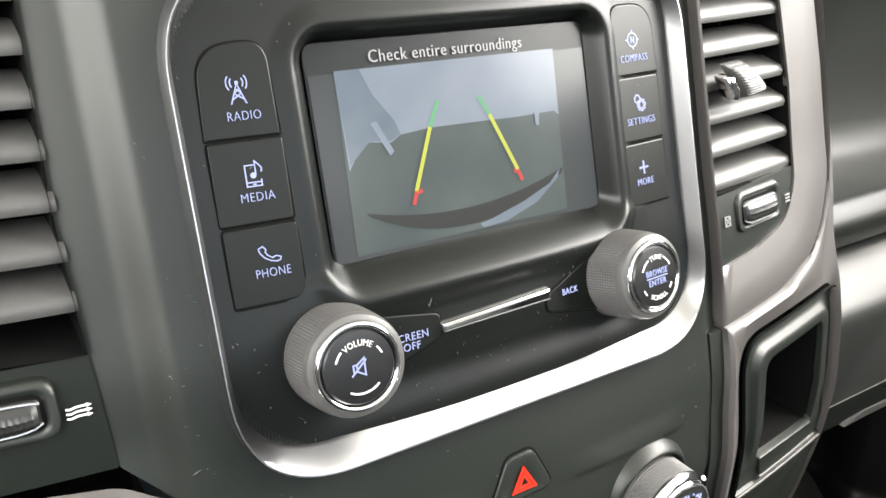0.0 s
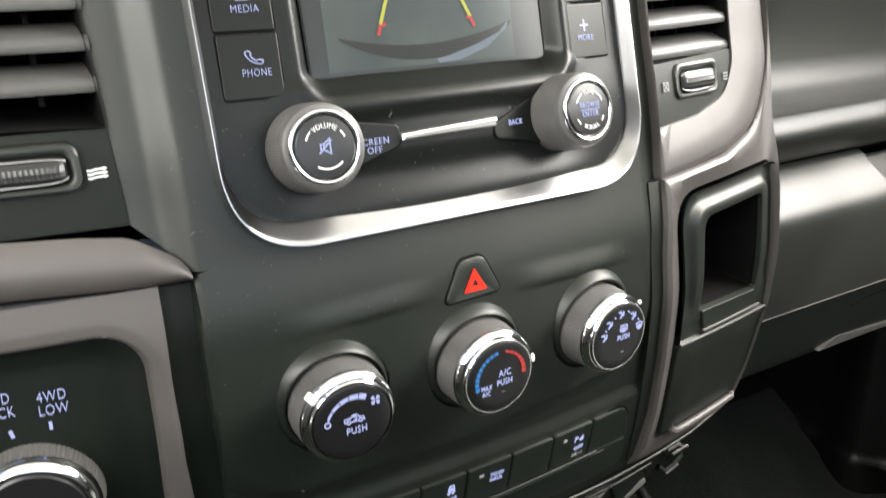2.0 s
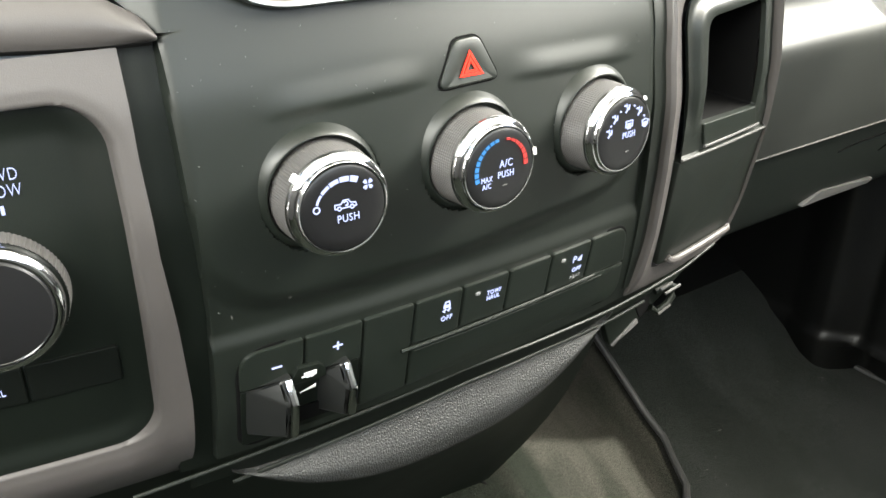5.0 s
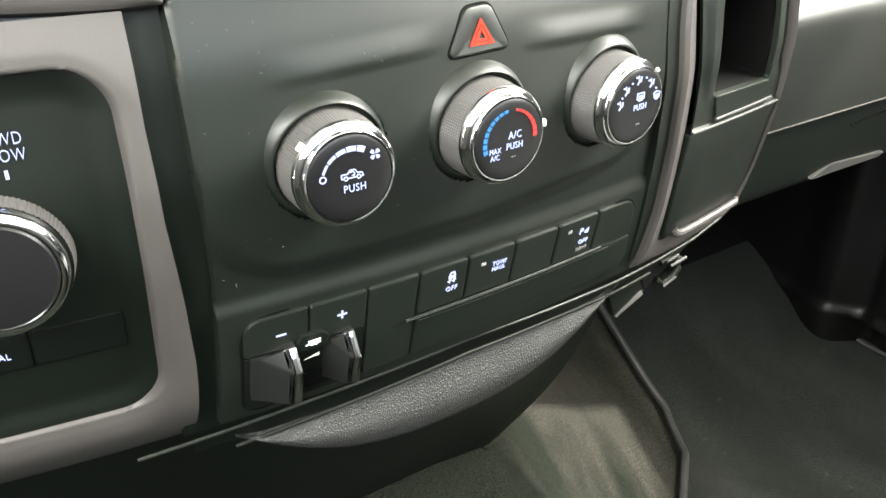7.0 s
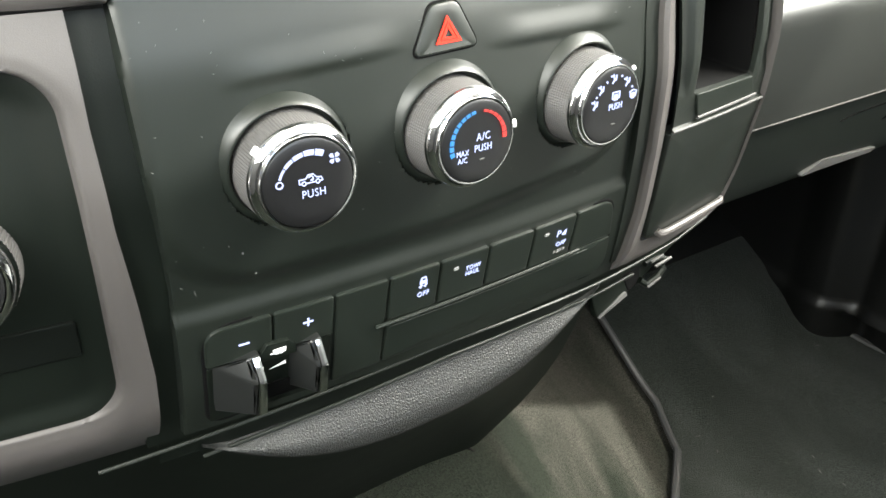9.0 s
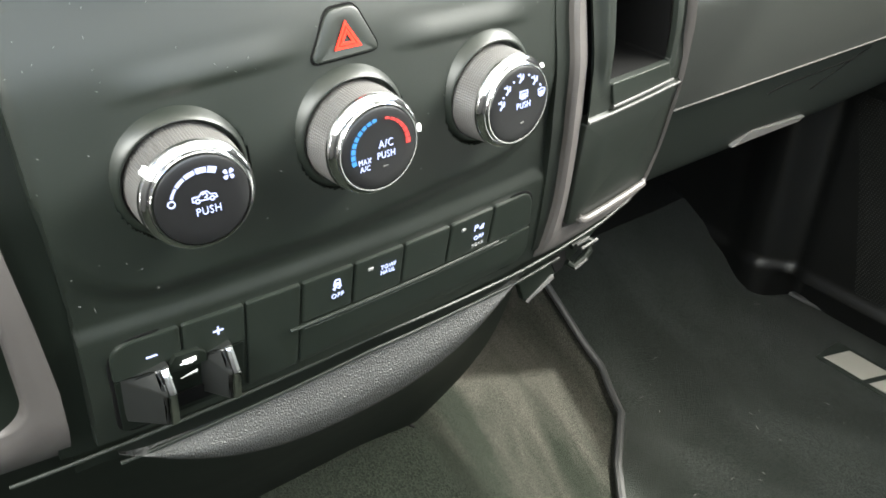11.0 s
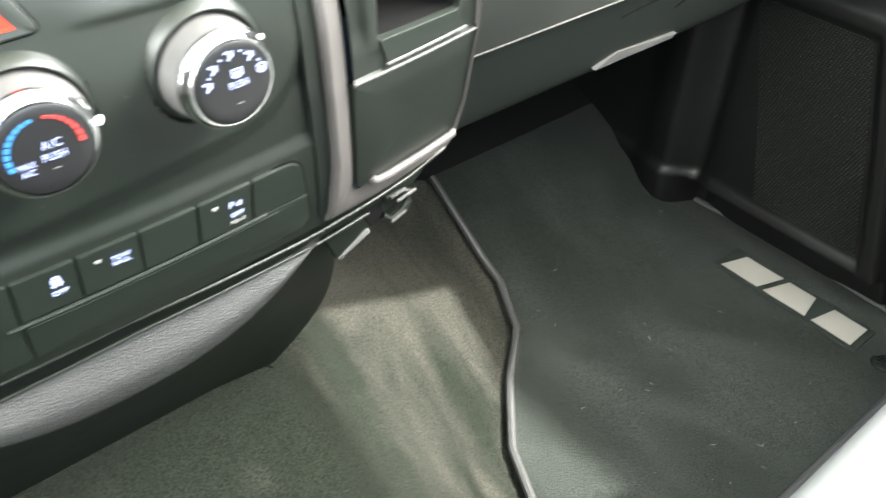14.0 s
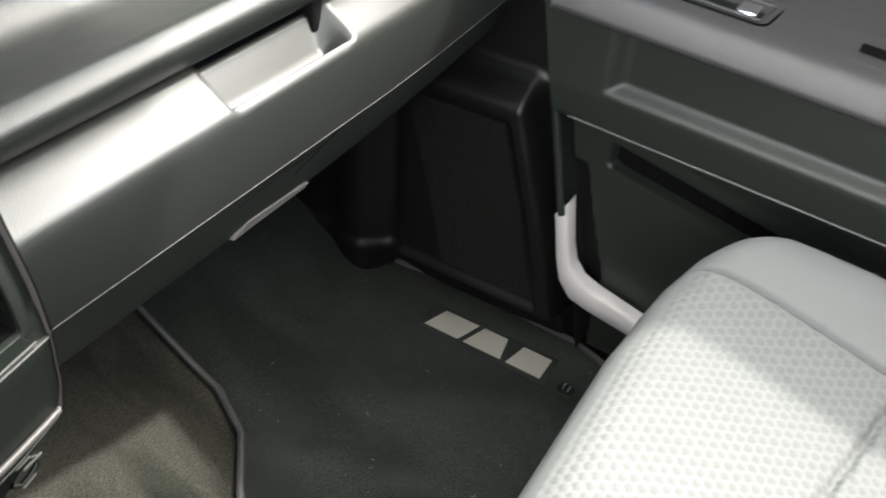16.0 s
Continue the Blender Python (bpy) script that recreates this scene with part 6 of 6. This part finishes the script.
# a bent strip: down the pillar, then back along the opening
rows = []
S_OUT = [(0.010, 0.262), (0.004, 0.225), (-0.002, 0.190), (-0.010, 0.165), (-0.024, 0.148), (-0.045, 0.139), (-0.110, 0.122), (-0.30, 0.085), (-0.60, 0.03)]
S_IN = [(0.026, 0.236), (0.020, 0.205), (0.014, 0.170), (0.004, 0.135), (-0.014, 0.112), (-0.040, 0.104), (-0.105, 0.092), (-0.30, 0.055), (-0.60, 0.00)]
for (a0, b0), (a1, b1) in zip(S_OUT, S_IN):
    rows.append([Vector((0.865, a0, b0)), Vector((0.846, a0, b0)), Vector((0.8425, a0 + (a1 - a0) * 0.12, b0 + (b1 - b0) * 0.12)), Vector((0.8415, (a0 + a1) / 2, (b0 + b1) / 2)), Vector((0.8425, a0 + (a1 - a0) * 0.88, b0 + (b1 - b0) * 0.88)), Vector((0.846, a1, b1)), Vector((0.865, a1, b1))])
part("strip", grid_mesh(rows), M_SILL, sill, sharp=60)

door = thing("door_1", (0.85, -0.4, 0.1), "closed passenger door trim in dark grained plastic with armrest", "door", kind="structure")
YD0, YD1 = 0.045, -1.15


def door_x(y, z):
    """The door trim's inner side."""
    x = float(np.interp(z, (0.0, 0.10, 0.366, 0.379, 0.387, 0.395, 0.43, 0.525), (0.872, 0.872, 0.862, 0.850, 0.826, 0.816, 0.812, 0.812)))
    # sunk upper field
    d = min(0.75 * (-0.012 - y), z - 0.4365)
    x += 0.012 * smooth01(0.0, 0.017, d) if z < 0.53 else 0.0
    # the map pocket's slot, and the gap in front of the pocket
    x += 0.045 * smooth01(0.311, 0.318, z) * smooth01(0.347, 0.340, z) * smooth01(-0.020, -0.038, y)
    if z < 0.300:
        e = float(np.interp(z, (0.148, 0.294), (-0.046, 0.0)))
        x += 0.030 * smooth01(e + 0.001, e + 0.007, y) * smooth01(0.300, 0.286, z)
    return x


def door_front(z):
    return float(np.interp(z, (0.0, 0.26, 0.53), (-0.045, 0.012, 0.068)))


def door_z(y, z):
    """The door's lines fall towards the rear; the pocket's opening more than the rest."""
    fall = 0.15 * max(-0.25, y + 0.076) * smooth01(0.20, 0.30, z) * smooth01(0.388, 0.356, z)
    return z + fall + 0.06 * y * smooth01(0.1, 0.36, z)


rows = []
for j in range(161):
    z = 0.02 + 0.512 * j / 160
    rows.append([Vector((door_x(y, z), y, door_z(y, z))) for y in (door_front(z) + (YD1 - door_front(z)) * (k / 150) ** 1.6 for k in range(151))])
part("panel", grid_mesh(rows), M_DOOR, door, sharp=60)
armp = [(0.830, 0.518), (0.800, 0.5195), (0.786, 0.5220), (0.7800, 0.5265), (0.7802, 0.5320), (0.7860, 0.5445), (0.7895, 0.5508), (0.7940, 0.5545), (0.8020, 0.5565), (0.845, 0.558), (0.882, 0.560), (0.875, 0.60), (0.825, 0.80), (0.793, 0.93)]
rows = []
for k in range(61):
    y = YD0 + (YD1 - YD0) * k / 60
    rows.append([Vector((x, y, z + 0.06 * y)) for x, z in armp])
part("armrest", grid_mesh(rows), M_ARMREST, door, "grey armrest", sharp=60)
part("seam_line", tube([(door_x(y, 0.394) - 0.0016, y, 0.3945 + 0.06 * y) for y in (0.02 - 0.9 * k / 30 for k in range(31))], 0.0013, 8), M_PULL, door, "thin bright seam")
arm_top = lambda u, v, w: Vector((u, v, 0.5575 + 0.06 * v + w))
PLATE = rounded([(0.8235, 0.02), (0.8225, -0.150), (0.8780, -0.156), (0.8780, 0.02)], [0.002, 0.012, 0.012, 0.002])
swp = part("switch_plate", slab(PLATE, 0.004, 0.0015, arm_top), M_ARMREST, door, "grey window switch plate")
part("rim", tube([arm_top(p.x, p.y, 0.0006) for p in inset(PLATE, -0.0012)], 0.0014, 8), M_GAP, swp, "dark gap round the plate")
part("well", slab(inset(PLATE, 0.0075), 0.002, 0.0006, lambda u, v, w: arm_top(u, v, w + 0.0008)), M_BLACK, swp, "dark switch well")
part("well_rim", tube([arm_top(p.x, p.y, 0.0016) for p in inset(PLATE, 0.0070)], 0.0013, 8), M_ARMREST, swp)
part("window_switch", slab(box_outline(0.8330, 0.8600, -0.1395, -0.1180, 0.005), 0.006, 0.0025, lambda u, v, w: arm_top(u, v, w + 0.0040)), M_CHROME, swp, "bright chrome rocker switch")
cup = part("pull_cup", slab(box_outline(0.8170, 0.8780, -0.360, -0.2220, 0.004), 0.004, 0.0014, arm_top), M_ARMREST, door, "raised border of the pull cup")
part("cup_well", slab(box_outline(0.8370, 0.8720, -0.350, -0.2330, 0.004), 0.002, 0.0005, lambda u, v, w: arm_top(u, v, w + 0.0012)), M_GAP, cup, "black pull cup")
# Flat black sheet inside the slot puts its shade into the colour.
part("pocket_shade", grid_mesh([[Vector((0.880, y, door_z(y, z))) for z in (0.310, 0.318, 0.326, 0.334, 0.342, 0.348)] for y in (-0.026 - 0.9 * k / 40 for k in range(41))]), M_GAP, door, "black sheet for the shade in the map pocket slot")
part("front_edge", tube([(0.832, door_front(z) + 0.003, z) for z in (0.25 + 0.29 * k / 12 for k in range(13))], 0.005, 8), M_DOOR, door)
part("front_return", grid_mesh([[Vector(((0.832 if z > 0.262 else 0.852) + 0.01 * q, door_front(z) + 0.004, z)) for q in range(7)] for z in (0.02 + 0.54 * k / 36 for k in range(37))]), M_DOOR, door)


# ---- floor mat ----
fmat = thing("floor_mat", (0.65, 0.2, 0.0), "dark grey carpet floor mat with bound edge on the floor", "floor mat")


def mat_z(x, y):
    return toe(y) + 0.006 + 0.0012 * noise.noise((x * 9, y * 9, 3))


rows = []
for j in range(91):
    y = -0.086 + 0.548 * j / 90
    a = mat_left(y)
    b = float(np.interp(y, (-0.086, -0.03, 0.20, 0.29, 0.34, 0.56), (0.860, 0.878, 0.887, 0.872, 0.846, 0.835)))
    rows.append([Vector((a + (b - a) * k / 80, y, mat_z(a + (b - a) * k / 80, y))) for k in range(81)])
edge = [r[0] for r in rows[::-1]] + rows[0][1:-1] + [r[-1] for r in rows]
part("carpet", grid_mesh(rows), M_MAT, fmat)
part("binding", tube([p + Vector((0, 0, 0.001)) for p in edge], 0.0048, 8, 0.9), M_PIPING, fmat, "rounded edge binding")
# the printed badge, as plain slanted blocks
bo = rounded([(0.779, -0.025), (0.779, 0.178), (0.832, 0.178), (0.832, -0.025)], 0.003)
badge = part("badge_ground", slab(bo, 0.002, 0.0006, lambda u, v, w: Vector((u, v, mat_z(u, v) + 0.0016 + w))), M_DASHLOW, fmat, "black badge patch")
# three bold block shapes
for pts in ([(0.785, 0.170), (0.785, 0.115), (0.825, 0.101), (0.825, 0.157)], [(0.785, 0.106), (0.785, 0.046), (0.825, 0.054), (0.825, 0.092)], [(0.785, 0.037), (0.785, -0.016), (0.825, -0.016), (0.825, 0.028)]):
    part("badge_block", slab([Vector(p) for p in pts], 0.001, 0.0002, lambda u, v, w: Vector((u, v, mat_z(u, v) + 0.0032 + w))), M_BADGE, badge, "ivory block shape")
rng = random.Random(11)
bm = bmesh.new()
for k in range(46):
    x, y = rng.uniform(0.46, 0.84), rng.uniform(-0.07, 0.34)
    a, l, w = rng.uniform(0, 6.28), rng.choice((0.0008, 0.0012, 0.004)) * rng.uniform(0.6, 1.4), rng.uniform(0.0003, 0.0006)
    c = Vector((x, y, mat_z(x, y) + 0.0008))
    q = [c + Vector((u * math.cos(a) - v * math.sin(a), u * math.sin(a) + v * math.cos(a), h)) for u, v, h in ((-l, 0, 0), (0, -w, 0), (l, w, 0), (0, w, 0), (0, 0, 0.0006))]
    vs = [bm.verts.new(p) for p in q]
    for i in range(4):
        bm.faces.new((vs[i], vs[(i + 1) % 4], vs[4]))
tagged(part("lint", bm, M_DUST), "pale lint and crumbs on the dark mat", "lint", kind="stuff")
anchor = thing("mat_anchor", (0.789, -0.055, 0.008), "small round mat anchor with a bright clip", "mat clip")
ma_ = Matrix.Translation((0.789, -0.055, mat_z(0.789, -0.055) + 0.001))
part("disc", lathe([(0.013, 0.0), (0.013, 0.001), (0.011, 0.002), (0.007, 0.0012), (0.003, 0.0012)], 32, ma_), M_BLACK, anchor)
part("clip", tube([ma_ @ Vector((-0.006, 0.004, 0.003)), ma_ @ Vector((0.002, 0.0055, 0.004)), ma_ @ Vector((0.007, 0.003, 0.004))], 0.0023, 8), M_CHROME, anchor, "bright clip")
part("clip", tube([ma_ @ Vector((-0.005, -0.003, 0.003)), ma_ @ Vector((0.005, -0.003, 0.004))], 0.0020, 8), M_CHROME, anchor, "bright clip")


# ---- passenger seat ----
seat = thing("passenger_seat", (0.46, -0.45, 0.0), "light grey cloth passenger seat with honeycomb quilted insert", "car seat")


def hexa(u, v, s):
    """The relief of a honeycomb: 1 in a cell's middle, 0 at its walls."""
    best = []
    for du in (-1, 0, 1):
        for dv in (-1, 0, 1):
            r = round(v / (s * 0.866)) + dv
            c = round(u / s - 0.5 * (r % 2)) + du
            best.append(math.hypot(u - (c + 0.5 * (r % 2)) * s, v - r * s * 0.866))
    best.sort()
    return min(1.0, (best[1] - best[0]) / (s * 0.55))


def seat_y0(x):
    return float(np.interp(x, (0.0, 0.54, 0.60, 0.634, 0.676, 0.705, 0.736, 0.760, 0.80), (-0.150, -0.150, -0.156, -0.162, -0.175, -0.190, -0.216, -0.250, -0.350)))


def seam_x(y):
    return 0.652 + (y + 0.20) * 0.08


def seat_point(x, s):
    """s: metres along the section, from the foot of the front up and over the top to the back."""
    y0 = seat_y0(x)
    R = 0.045
    H = 0.386 + 0.019 * smooth01(0.56, 0.69, x)
    if s < H - R - 0.08:
        y, z, top = y0 - 0.004, 0.08 + s, 0.0
    else:
        s2 = s - (H - R - 0.08)
        if s2 < R * math.pi / 2:
            a = s2 / R
            y, z, top = y0 - R + R * math.cos(a), H - R + R * math.sin(a), a / (math.pi / 2)
        else:
            d = s2 - R * math.pi / 2
            y, z, top = y0 - R - d, H - 0.20 * (d - 0.03 * (1 - math.exp(-d / 0.03))) * (1 - 0.5 * smooth01(0.66, 0.72, x)), 1.0
    dx = x - seam_x(y)
    z += top * (0.010 * smooth01(0.0, 0.05, dx) - 0.008 * math.exp(-(dx / 0.0026) ** 2))
    z -= top * 0.16 * smooth01(0.690, 0.80, x) ** 2
    dy = y + 0.338 + 0.24 * (x - 0.5)
    if dx < 0:
        z -= top * 0.007 * math.exp(-(dy / 0.004) ** 2)
        if top > 0.3:
            z += 0.0016 * smooth01(0.3, 0.9, top) * smooth01(0.0, -0.012, dx) * smooth01(0.47, 0.44, abs(y + 0.10)) * hexa(x * 0.75, y * 0.85, 0.0074)
    return Vector((x, y, z))


rows = []
svals = [0.02 * k for k in range(12)] + [0.24 + 0.0016 * k for k in range(270)] + [0.672 + 0.03 * k for k in range(14)]
for s in svals:
    rows.append([seat_point(0.12 + 0.67 * (k / 420), s) for k in range(421)])
cushion = part("cushion", grid_mesh(rows), M_SEAT, seat, sharp=80)
# the knit's grey cells, in the quilted insert
cushion.data.materials.append(M_CELL)
for p in cushion.data.polygons:
    c = p.center
    if c.x < seam_x(c.y) - 0.008 and -0.7 < c.y < seat_y0(c.x) - 0.022 and hexa(c.x * 0.75, c.y * 0.85, 0.0074) > 0.52:
        p.material_index = 1
bm = bmesh.new()
bmesh.ops.create_cube(bm, size=1.0)
for v in bm.verts:
    v.co = Vector((0.45 + v.co.x * 0.56, -1.02 + v.co.y * 0.14 - (v.co.z + 0.5) * 0.12, 0.62 + v.co.z * 0.60))
bmesh.ops.bevel(bm, geom=list(bm.edges), offset=0.05, segments=4, affect="EDGES", profile=0.5)
part("backrest", bm, M_SEAT, seat)
box_part("base", 0.20, 0.72, -0.85, -0.22, -0.002, 0.30, M_BLACK, seat, "black seat base", bevel=0.02)
